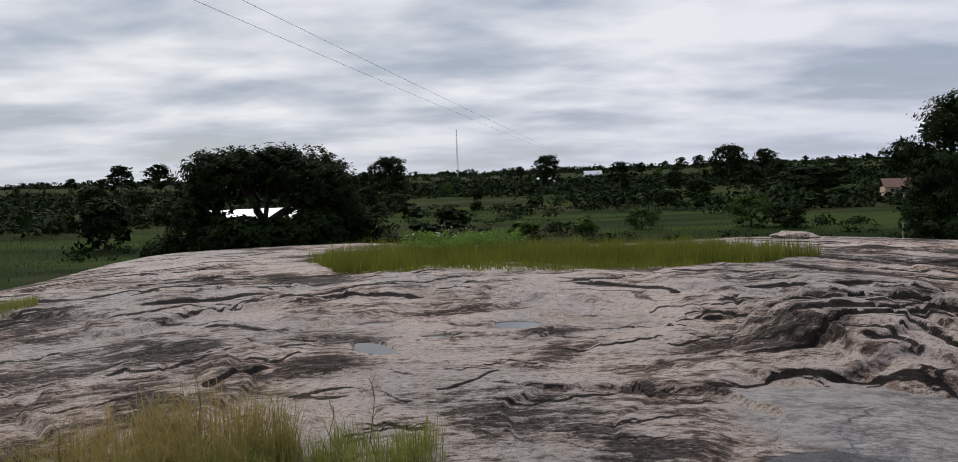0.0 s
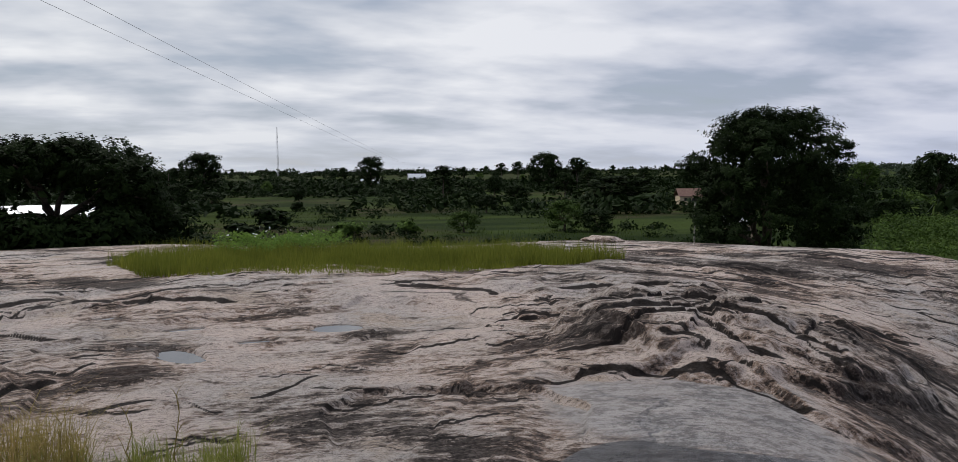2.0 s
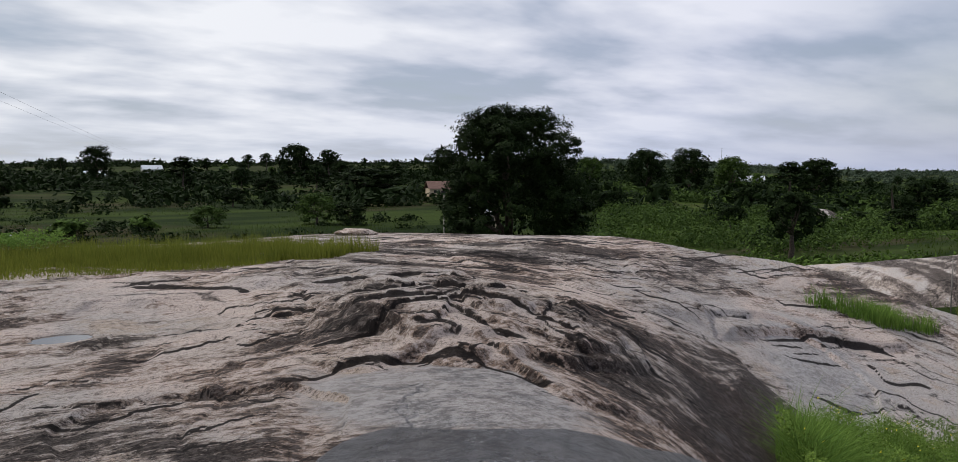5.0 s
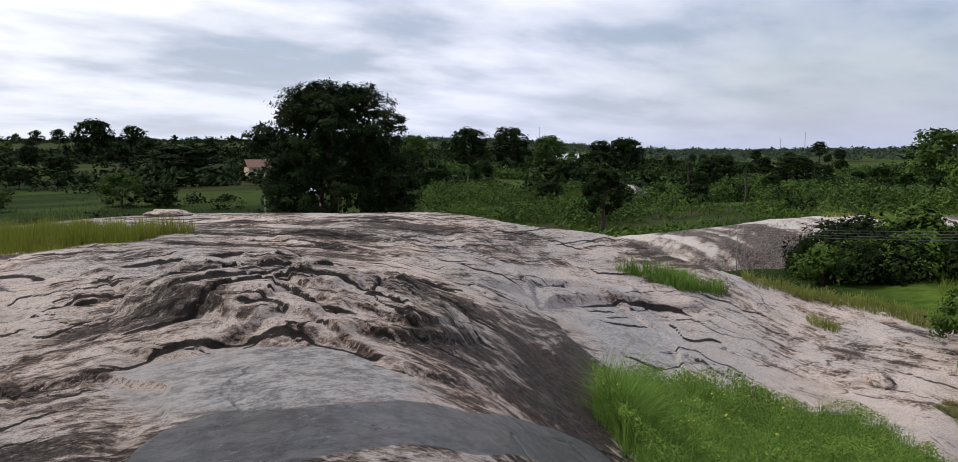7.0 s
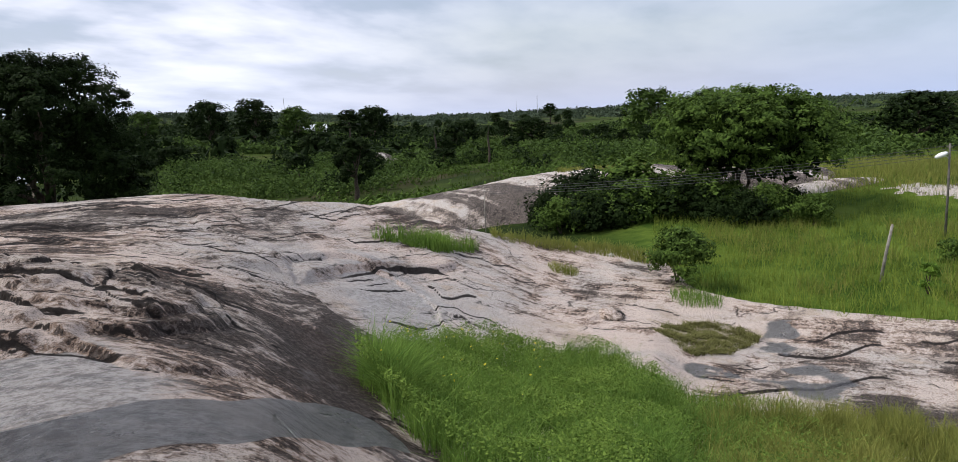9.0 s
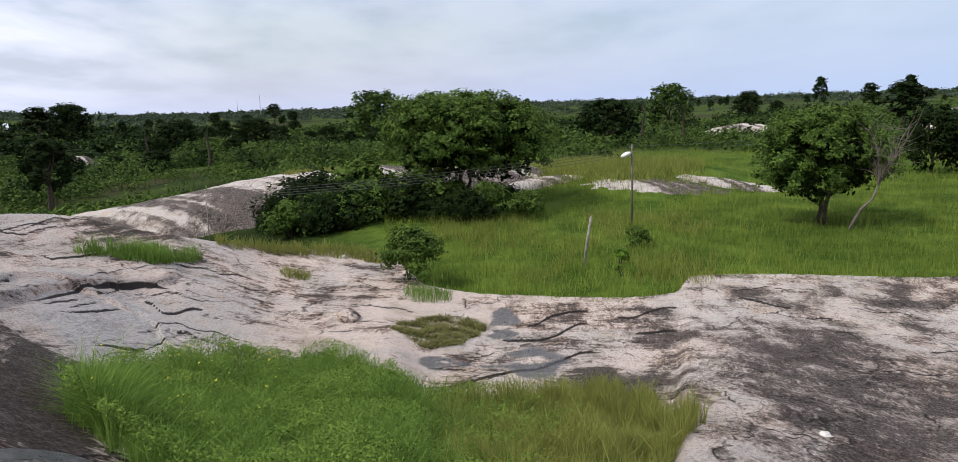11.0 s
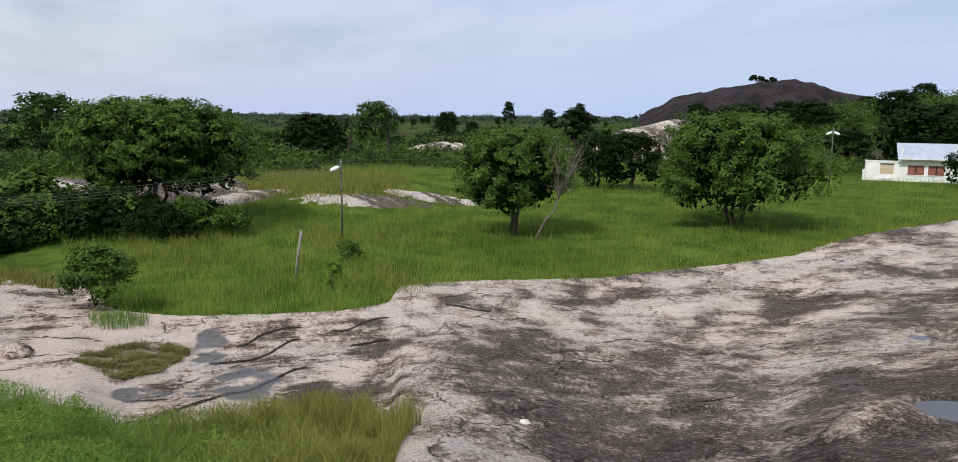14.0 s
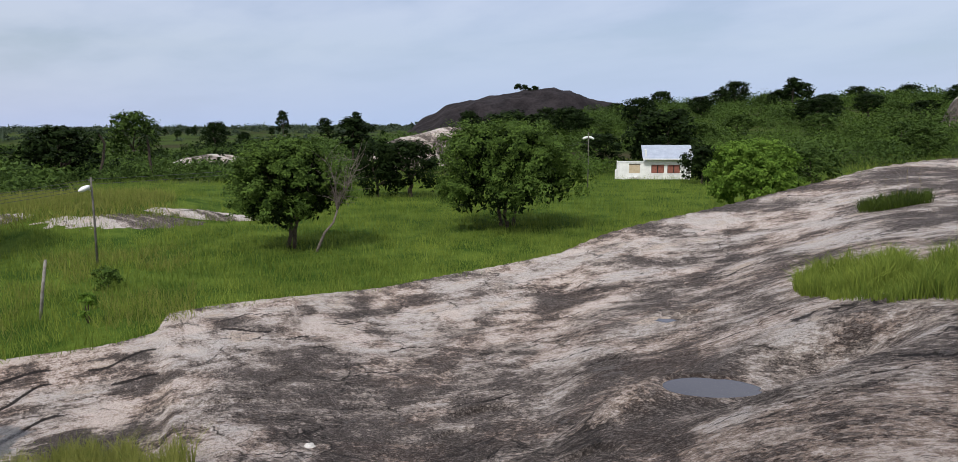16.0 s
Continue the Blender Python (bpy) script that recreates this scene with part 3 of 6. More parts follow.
def outcrop_height(x, y, detail=True, edges=False):
    az, r = polar(x, y)
    z, u, rim = outcrop_smooth(az, r)
    inner = 1 - smooth(0.85, 1.0, u)
    z = z + (fbm(x / 4.5, y / 4.5, 4, 3) - 0.5) * 0.34 * inner * smooth(0, 5, r)
    if detail:
        # exfoliation: broken steps of a few centimetres
        ax, ay = fbm(x / 1.6, y / 1.6, 4, 21) - 0.5, fbm(x / 1.6, y / 1.6, 4, 22) - 0.5
        wx, wy = x + 1.5 * ax, y + 1.5 * ay
        for k, (a0, r0, ha, hr, up_, rag) in enumerate(SHEETS):
            d = np.sqrt(((az - a0) / ha) ** 2 + ((r - r0) / hr) ** 2) + rag * 2.2 * (ax if k % 2 else ay)
            z = z + up_ * (1 - smooth(0.955, 1.045, d))
        z = z + sheeting(x, y, az, r, ax, ay, edges) * inner * smooth(2.8, 4.0, r)
        z = z + (fbm(x / 0.5, y / 0.5, 5, 31, 0.55) - 0.5) * 0.016 * smooth(2, 5, r)
        z = z - pit_depth(az, r)
        for (a0, r0, l0, w0, t0), level in zip(POOLS, POOL_Z):
            px_, py_ = bearing(a0, r0)
            t = radians(t0 - a0)
            lx, ly = (x - px_) * math.cos(t) + (y - py_) * math.sin(t), (y - py_) * math.cos(t) - (x - px_) * math.sin(t)
            d = np.sqrt((lx / (l0 * 0.56)) ** 2 + (ly / (w0 * 0.56)) ** 2) + 0.4 * ax
            floor_ = level - 0.05 + 0.065 * smooth(0.75, 1.05, d)
            reach_ = np.where(z < floor_, 2.6, 4.2) if l0 > 1 else 1.9
            z = z + (floor_ - z) * (1 - smooth(1.1, reach_, d))
    over = np.maximum(r - rim, 0)
    fall = np.where((az > 80) & (az < 128), 0.9, 0.45)
    return np.where(r > rim, z - fall * over - 0.05 * over ** 2, z)


def outcrop_z(x, y):
    return float(outcrop_height(np.array([x]), np.array([y]))[0])


WATER_LEVELS = []
for a0, r0, l0, w0, t0 in POOLS:
    k = np.linspace(0, 2 * np.pi, 16)
    px_, py_ = bearing(a0, r0)
    rim_z = outcrop_height(px_ + 0.5 * l0 * np.cos(k), py_ + 0.5 * l0 * np.sin(k))
    WATER_LEVELS.append(float(np.percentile(rim_z, 50 if l0 > 1 else 26)))
POOL_Z.extend(WATER_LEVELS)


def mesh_object(name, verts, faces, mat, smooth_shade=True, attributes=None, parent=None):
    """One mesh from arrays; faces is an (n, 3) or (n, 4) array."""
    me = bpy.data.meshes.new(name)
    verts, faces = np.asarray(verts, np.float32), np.asarray(faces, np.int32)
    k = faces.shape[1]
    me.vertices.add(len(verts)), me.loops.add(faces.size), me.polygons.add(len(faces))
    me.vertices.foreach_set("co", verts.ravel())
    me.loops.foreach_set("vertex_index", faces.ravel())
    me.polygons.foreach_set("loop_start", np.arange(0, faces.size, k, dtype=np.int32))
    me.polygons.foreach_set("use_smooth", np.full(len(faces), smooth_shade))
    for key, values in (attributes or {}).items():
        me.attributes.new(key, "FLOAT", "POINT").data.foreach_set("value", np.asarray(values, np.float32))
    me.update()
    me.materials.append(mat)
    ob = new(name, me)
    ob.parent = parent
    return ob


def grid_faces(rows_, cols):
    i = np.arange((rows_ - 1) * (cols - 1))
    a = i // (cols - 1) * cols + i % (cols - 1)
    return np.stack([a, a + 1, a + cols + 1, a + cols], 1)


# Where lichen or painted gully shade darkens the rock, or water bleaches it: bearing, distance, half widths, how much.
# bearings 52-55: gully shadow put in as colour; bearing 50: paler against slope shading
DARK = [(50, 14.5, 12, 5, -0.10), (42, 9.6, 6, 1.5, 0.14), (46.5, 8.7, 7, 1.7, 0.24), (52.2, 9.3, 3.6, 1.7, 0.5), (55.0, 11.0, 3.0, 2.8, 0.75), (-4, 5.6, 10, 1.2, -0.18),
        (128, 10.5, 13, 4.5, 0.22), (142, 8, 16, 4, 0.06), (60, 20, 9, 6, -0.25), (73, 22, 12, 6, -0.16), (108, 17, 12, 4, 0.12), (-20, 17, 16, 4, 0.14), (20, 17, 24, 4, 0.08), (36, 18, 10, 4, 0.10)]
DARK_NEAR = [(-12, 6.7, 6, 0.6, 0.2), (-28, 8.6, 9, 0.9, 0.3), (-6, 8.2, 8, 0.5, 0.16), (31, 8.9, 10, 1.8, -0.20), (12, 5.3, 7, 0.9, 0.2),
             (-24, 7.2, 9, 1.2, 0.3), (-31, 6.0, 7, 1.2, 0.34), (-30, 12, 8, 2.5, 0.12), (17.5, 7.0, 4, 0.4, 0.3), (62, 19, 5, 3.5, -0.22), (56.5, 16.5, 5, 3, -0.3),
             (72, 20, 10, 5, -0.08), (34, 5.6, 14, 0.8, -0.3), (137, 10.4, 6, 0.7, -0.3)]


def wet_basin(az, r):
    """The dark wet film in the hollow below the broken stack."""
    far_ = glide(az, [18, 20, 22.2, 26.6, 31, 36, 41, 46, 50.5, 55.5, 58, 60], [4.0, 4.37, 4.64, 4.85, 4.82, 4.97, 5.3, 5.75, 6.75, 7.7, 7.5, 7.1])
    near_ = glide(az, [18, 24, 31, 36, 40, 46, 53, 59, 60], [3.0, 3.3, 3.9, 4.15, 4.4, 4.75, 6.0, 7.1, 7.1])
    return smooth(-0.12, 0.12, far_ - r) * smooth(-0.12, 0.12, r - near_) * smooth(18.5, 20, az) * (1 - smooth(58, 60, az))


def build_outcrop():
    azs = np.concatenate([np.arange(-150, -40, 2.0), np.arange(-40, 66, 0.16), np.arange(66, 164, 0.16), np.arange(166, 211, 2.0)])
    rs = np.concatenate([[0.0, 0.3, 0.7, 1.1, 1.5, 1.9, 2.3], np.concatenate([np.geomspace(2.6, 34, 500), np.geomspace(34.5, 60, 50)])])
    A, R = np.meshgrid(np.radians(azs), rs, indexing="ij")
    x, y = R * np.sin(A), R * np.cos(A)
    az, r = np.degrees(A), R
    z = outcrop_height(x, y, True, True)
    r = np.maximum(r, 0.01)
    far = smooth(2.2, 3.6, r)
    n1 = fbm(x / 1.7, y / 1.7, 5, 41)
    line = ledge_line(az, r)
    stain = 0.30 + 0.18 * smooth(86, 112, az) + 0.9 * (fbm(x / 4, y / 2.0, 5, 44) - 0.5) + far * (fbm(az / 6.0, line * 6, 5, 46) - 0.5) + 0.6 * far * (fbm(az / 7.0, line * 22, 4, 47) - 0.5)
    stain = stain + smooth(80, 100, az) * (1.3 * (fbm(x / 1.3, y / 1.3, 6, 51, 0.62) - 0.5) + 0.05)
    lower = smooth(95, 112, az) * (1 - smooth(20, 26, r))
    stain = stain + lower * (0.0 - 0.55 * (stain - 0.5))
    for a0, r0, half_a, half_r, more in DARK + DARK_NEAR:
        stain = stain + more * patch(az, r, a0, r0, half_a, half_r, 0.6)
    pale = 0.2 + 0.42 * patch(az, r, 58.5, 17.5, 4.5, 4) + 0.5 * patch(az, r, 30, 5.6, 11, 0.9) + 0.3 * n1
    ragged = 1.1 * (fbm(x / 0.9, y / 0.9, 4, 48) - 0.5)
    wet = ragged * smooth(80, 82, az) + 0.95 * wet_basin(az, r) + 0.7 * patch(az, r, 87.3, 23.2, 1.6, 2.6, 0.6) + 0.65 * patch(az, r, 89.5, 18.5, 3.2, 1.9, 0.6) + 0.5 * patch(az, r, 83, 18.4, 3.5, 0.8, 0.6)
    # shade of the risers painted in: broken edges of the sheets go black
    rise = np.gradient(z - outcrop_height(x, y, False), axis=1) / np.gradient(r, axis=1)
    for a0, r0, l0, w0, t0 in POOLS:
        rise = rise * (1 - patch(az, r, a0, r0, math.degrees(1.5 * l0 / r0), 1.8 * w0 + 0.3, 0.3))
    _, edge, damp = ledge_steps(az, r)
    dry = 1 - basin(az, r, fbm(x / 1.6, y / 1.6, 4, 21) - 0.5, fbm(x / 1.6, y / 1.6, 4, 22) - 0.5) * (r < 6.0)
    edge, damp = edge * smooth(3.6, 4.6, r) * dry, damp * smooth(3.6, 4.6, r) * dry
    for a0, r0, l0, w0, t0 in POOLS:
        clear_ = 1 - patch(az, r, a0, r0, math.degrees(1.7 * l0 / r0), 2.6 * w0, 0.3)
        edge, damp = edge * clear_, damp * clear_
    # steep faces darker and less pale, in place of shade; pits darker with depth
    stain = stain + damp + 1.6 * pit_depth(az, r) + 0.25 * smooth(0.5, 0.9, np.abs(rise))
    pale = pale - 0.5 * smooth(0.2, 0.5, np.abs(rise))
    verts = np.stack([x, y, z], -1).reshape(-1, 3)
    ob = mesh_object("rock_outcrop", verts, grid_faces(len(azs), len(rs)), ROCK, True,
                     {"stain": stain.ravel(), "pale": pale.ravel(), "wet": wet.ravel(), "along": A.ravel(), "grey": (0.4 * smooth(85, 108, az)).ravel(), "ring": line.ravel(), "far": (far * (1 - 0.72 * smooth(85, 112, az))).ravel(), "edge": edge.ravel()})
    return tagged(ob, "broad bare granite outcrop, pinkish grey with brown stains", "rock", kind="structure")


def build_ground():
    azs = np.arange(-180, 180.1, 1.0)
    rs = np.concatenate([np.arange(10, 60, 2.0), np.geomspace(60, 4200, 110)])
    A, R = np.meshgrid(np.radians(azs), rs, indexing="ij")
    x, y = R * np.sin(A), R * np.cos(A)
    az, r = polar(x, y)
    z = ground_height(x, y)
    rim = np.interp(az, RIM[:, 0], RIM[:, 1])
    z = np.where(r < rim - 1.5, np.minimum(z, -9.0), z)
    ob = mesh_object("ground", np.stack([x, y, z], -1).reshape(-1, 3), grid_faces(len(azs), len(rs)), GROUND, True,
                     {"meadow": np.maximum(smooth(70, 80, az) * (1 - smooth(165, 175, az)) * (1 - smooth(95, 125, r)),
                                          0.45 * smooth(38, 48, az) * smooth(70, 95, r) * (1 - smooth(900, 1500, r)) * smooth(0.42, 0.56, fbm(x / 45.0, y / 45.0, 3, 19))).ravel()})
    return tagged(ob, "green bushland plain reaching the horizon", "ground", kind="structure")


build_outcrop()
build_ground()


def whaleback(name, a0, r0, length, width, height, label, mat=None, seed=1, res=90, blunt=2.0, skew=0.0, turn=0.0, rough=0.18, tone=0.0):
    """A low bare rock dome rising from the ground, its long side across the bearing."""
    cx, cy = bearing(a0, r0)
    s = np.linspace(-1.2, 1.2, res)
    U, V = np.meshgrid(s, s, indexing="ij")
    c, q = math.cos(radians(turn - a0)), math.sin(radians(turn - a0))
    lx, ly = U * length / 2, V * width / 2
    x, y = cx + c * lx - q * ly, cy + q * lx + c * ly
    d = np.abs(np.sqrt(U ** 2 + V ** 2) + 0.3 * (fbm(x / (width * 0.4), y / (width * 0.4), 3, seed) - 0.5))
    h = height * np.clip(1 - d ** blunt, -0.6, 1) * (1 + skew * U)
    h = h + (fbm(x / (width * 0.15), y / (width * 0.15), 5, seed + 3) - 0.5) * rough * height
    z = ground_height(x, y) + h - 0.1
    run = 0.6 * fbm((lx + 0.9 * ly) / 1.9, ly / 14.0, 3, seed + 9) + 0.4 * fbm((lx + 0.9 * ly) / 0.8, ly / 9.0, 2, seed + 10)
    # streaks and blotches, and darker towards the near side
    stain = 0.27 + tone + 4.2 * (run - 0.5) + 0.25 * smooth(0.3, -0.8, V) + 0.8 * (fbm(lx / 6.0, ly / 4.0, 3, seed + 12) - 0.5)
    ob = mesh_object(name, np.stack([x - cx, y - cy, z], -1).reshape(-1, 3), grid_faces(res, res), mat or ROCK, True, {"stain": stain.ravel(), "along": (V * width / 60.0).ravel(), "ring": (U * length / 40.0).ravel(), "far": np.full(U.size, 0.35), "grey": np.full(U.size, 0.8)})
    ob.location = (cx, cy, 0)
    return tagged(ob, label, "rock", kind="structure")


whaleback("rock_dome", 70.5, 60, 44, 17, 2.7, "low grey granite whaleback with dark water streaks", seed=1, skew=0.12, res=230)


# ---- builders for plants ----
rng = np.random.default_rng(7)


def leaves(centres, outward, size, spread=0.7, seed=0):
    """Rhombic leaves or leaf sprays at the centres, facing roughly outward."""
    g = np.random.default_rng(seed)
    n = len(centres)
    d = outward + g.normal(0, spread, (n, 3))
    d /= np.linalg.norm(d, axis=1, keepdims=True) + 1e-9
    t = np.cross(d, g.normal(0, 1, (n, 3)))
    t /= np.linalg.norm(t, axis=1, keepdims=True) + 1e-9
    b = np.cross(d, t)
    s = (size * g.uniform(0.6, 1.35, n))[:, None]
    fold = d * s * 0.12
    v = np.stack([centres - t * s * 0.5, centres + b * s * 0.27 - fold, centres + t * s * 0.5, centres - b * s * 0.27 - fold], 1).reshape(-1, 3)
    return v, np.arange(4 * n).reshape(-1, 4)


def clumps(blobs, per_blob, sprays, size, seed, tight=0.21):
    """Leaf sprays in clumps over the outside of ball-shaped blobs (x, y, z, radius)."""
    g = np.random.default_rng(seed)
    pts, outs = [], []
    for bx, by, bz, br in blobs:
        k = max(4, int(per_blob))
        d = g.normal(0, 1, (k, 3)) + (0, 0, 0.35)
        d /= np.linalg.norm(d, axis=1, keepdims=True)
        c = np.array((bx, by, bz)) + d * br * g.uniform(0.55, 1.08, (k, 1)) * (1, 1, 0.82)
        p = np.repeat(c, sprays, 0) + np.clip(g.normal(0, br * tight, (k * sprays, 3)), -br * 2 * tight, br * 2 * tight) * (1, 1, 0.7)
        pts.append(p), outs.append(np.repeat(d, sprays, 0) + (0, 0, 0.4))
    return leaves(np.concatenate(pts), np.concatenate(outs), size, 0.28, seed + 1)


def tube(points, radii, sides=7):
    """A tapered limb along a run of points, as vertices and quads."""
    points = [Vector(p) for p in points]
    verts, faces = [], []
    for i, (p, r) in enumerate(zip(points, radii)):
        way = (points[min(i + 1, len(points) - 1)] - points[max(i - 1, 0)]).normalized()
        side = way.cross(Vector((0.31, 0.95, 0.05))).normalized()
        other = way.cross(side)
        for k in range(sides):
            a = 2 * math.pi * k / sides
            verts.append(p + (side * math.cos(a) + other * math.sin(a)) * r)
    for i in range(len(points) - 1):
        for k in range(sides):
            a, b = i * sides + k, i * sides + (k + 1) % sides
            faces.append((a, b, b + sides, a + sides))
    faces.append(tuple(range(sides - 1, -1, -1))), faces.append(tuple(range((len(points) - 1) * sides, len(points) * sides)))
    return verts, faces


def part(name, data, mat, parent, label="", shade=False):
    """One mesh object under a thing or a part; data is (verts, faces) or a bmesh."""
    me = bpy.data.meshes.new(name)
    if isinstance(data, bmesh.types.BMesh):
        data.to_mesh(me), data.free()
    else:
        me.from_pydata([tuple(v) for v in data[0]], [], [tuple(f) for f in data[1]])
    me.materials.append(mat)
    me.polygons.foreach_set("use_smooth", [shade] * len(me.polygons))
    ob = new(name, me)
    ob.parent = parent
    return tagged(ob, label)


def leaf_part(name, vf, mat, parent, label=""):
    return tagged(mesh_object(name, vf[0], vf[1], mat, False, None, parent), label)


def bent(a, b, sag, g, n=5):
    """Points from a to b with a bow and a little wobble."""
    a, b = np.array(a, float), np.array(b, float)
    s = np.linspace(0, 1, n)[:, None]
    p = a + (b - a) * s
    p[:, 2] += sag * 4 * s[:, 0] * (1 - s[:, 0])
    p[1:-1] += g.normal(0, 0.03 * np.linalg.norm(b - a), (n - 2, 3))
    return p


def tree(label, height, width, leaf, seed, mat=None, trunk=0.22, fork=0.22, stems=1, blobs=26, per=14, sprays=18,
         skirt=0.35, flat=1.0, ball=(0.10, 0.17), belly=0.28, name="tree", gap=None, close=14):
    """A broad-crowned tree: trunk, limbs and a crown of leaf clumps, standing at its own origin."""
    g = np.random.default_rng(seed)
    root = new(name)
    h0, half = height * fork, width / 2
    tops = []
    for s in range(stems):
        off = g.normal(0, trunk * 1.6, 2) if stems > 1 else np.zeros(2)
        lean = off * 2.0
        p = bent((off[0], off[1], -0.3), (lean[0], lean[1], h0), 0, g)
        part("trunk", tube(p, np.linspace(trunk * (1.25 if stems == 1 else 0.8), trunk * 0.7, 5), 9), BARK, root, shade=True)
        tops.append(p[-1])
    balls = []
    low, high = height * skirt, height
    for k in range(blobs):
        f = (k + 0.5) / blobs
        zz = low + (high - low) * f ** 0.8
        ring = math.sqrt(max(0.0, 1 - ((zz - low - (high - low) * belly) / ((high - low) * (1.02 - belly if zz > low + (high - low) * belly else belly + 0.27))) ** 2)) ** flat
        a = k * 2.39996 + g.normal(0, 0.3)
        br = width * g.uniform(*ball)
        d = max(0.0, half * ring * (0.55 + 0.45 * g.random() ** 0.5) - br * 0.55)
        ball_ = (d * math.cos(a), d * math.sin(a), min(zz, high - br * 0.75), br)
        if gap is None or abs(ball_[0]) > gap[0] + br * 0.7 or ball_[2] - br * 0.8 > gap[1]:
            balls.append(ball_)
    for k in range(7):
        b = balls[int((k + 0.4) * len(balls) / 7)]
        start = tops[k % len(tops)]
        p = bent(start, (b[0], b[1], b[2]), 0.04 * height, g, 6)
        part("limb", tube(p, np.linspace(trunk * 0.5, trunk * 0.1, 6), 6), BARK, root, shade=True)
    v, f = clumps(balls, per, sprays, leaf, seed + 5, 0.13 if close > 20 else 0.21)
    # inner twigs and leaves that close the crown, near black in dense ones for painted shade
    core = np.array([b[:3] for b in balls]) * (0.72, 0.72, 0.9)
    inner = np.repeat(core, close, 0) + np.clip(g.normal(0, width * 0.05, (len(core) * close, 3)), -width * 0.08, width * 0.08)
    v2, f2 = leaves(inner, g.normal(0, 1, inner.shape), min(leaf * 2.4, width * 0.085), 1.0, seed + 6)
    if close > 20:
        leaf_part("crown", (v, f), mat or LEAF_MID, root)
        # crown shade put in as dark leaf colour
        leaf_part("inner_foliage", (v2, f2), LEAF_DARK, root, "inner leaves coloured dark for crown shade")
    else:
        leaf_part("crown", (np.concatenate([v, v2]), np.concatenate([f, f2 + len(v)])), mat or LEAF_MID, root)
    return tagged(root, label, "tree")


def put(ob, az, r, z=None, turn=0.0, size=1.0):
    x, y = bearing(az, r)
    ob.location = (x, y, ground_z(x, y) if z is None else z)
    ob.rotation_euler = (0, 0, radians(turn))
    ob.scale = (size, size, size)
    return ob


def palm(label, height, seed, fronds=16):
    g = np.random.default_rng(seed)
    root = new("palm_tree")
    top = np.array((g.normal(0, 0.3), g.normal(0, 0.3), height))
    part("trunk", tube(bent((0, 0, -0.3), top, 0, g), np.linspace(0.22, 0.16, 5), 7), BARK, root, shade=True)
    for k in range(fronds):
        a = k * 2.4
        out = 1.6 + 0.9 * g.random()
        rise = g.uniform(-0.6, 1.3)
        s = np.linspace(0, 1, 7)
        rib = top + np.stack([out * s * math.cos(a), out * s * math.sin(a), rise * s - 1.3 * s ** 2], 1)
        side = np.array((-math.sin(a), math.cos(a), 0.0))
        v, f = [], []
        for i in range(6):
            w = 0.32 * (1 - abs(s[i] - 0.4))
            for sg in (1, -1):
                n = len(v)
                v += [rib[i], rib[i + 1], rib[i] + side * sg * w + (0, 0, -0.15) + (rib[i + 1] - rib[i]) * 0.9]
                f.append((n, n + 1, n + 2))
        part("frond", (v, f), LEAF_DARK, root)
    return tagged(root, label, "palm tree")


def blades(xyz, height, width, lean, seed, segments=1):
    """Grass blades as tapering slivers: one triangle each, or a bent pair of pieces."""
    g = np.random.default_rng(seed)
    n = len(xyz)
    h = height * g.uniform(0.55, 1.25, n) if np.isscalar(height) else height * g.uniform(0.6, 1.2, n)
    a, b = g.uniform(0, 2 * np.pi, n), g.uniform(0, 2 * np.pi, n)
    side = np.stack([np.cos(a), np.sin(a), 0 * a], 1) * (width * g.uniform(0.6, 1.3, n))[:, None] / 2
    tilt = np.stack([np.cos(b), np.sin(b), 0 * b], 1) * (h * np.abs(g.normal(0, lean, n)))[:, None]
    up_ = np.stack([0 * h, 0 * h, h], 1)
    if segments == 1:
        v = np.stack([xyz - side, xyz + side, xyz + up_ + tilt], 1).reshape(-1, 3)
        return v, np.arange(3 * n).reshape(-1, 3)
    mid = xyz + up_ * 0.62 + tilt * 0.3
    v = np.stack([xyz - side, xyz + side, mid + side * 0.8, mid - side * 0.8, xyz + up_ + tilt * 1.15 + side * 0.1, xyz + up_ + tilt * 1.15 - side * 0.1], 1).reshape(-1, 3)
    i = 6 * np.arange(n)[:, None]
    return v, np.concatenate([i + (0, 1, 2, 3), i + (3, 2, 4, 5)])


def scatter(a0, a1, r0, r1, count, seed, keep=None):
    """Points spread evenly over a sector of the plan; keep(az, r, g) gives the odds of each."""
    g = np.random.default_rng(seed)
    az, r = g.uniform(a0, a1, count), np.sqrt(g.uniform(r0 ** 2, r1 ** 2, count))
    if keep is not None:
        ok = g.random(count) < keep(az, r)
        az, r = az[ok], r[ok]
    return az, r, r * np.sin(np.radians(az)), r * np.cos(np.radians(az))


def stuff(name, vf, mat, label, category):
    return tagged(mesh_object(name, vf[0], vf[1], mat, False), label, category, kind="stuff")


def on_rock(x, y):
    return np.stack([x, y, outcrop_height(x, y) - 0.02], 1)


def on_ground(x, y):
    return np.stack([x, y, ground_height(x, y) - 0.02], 1)


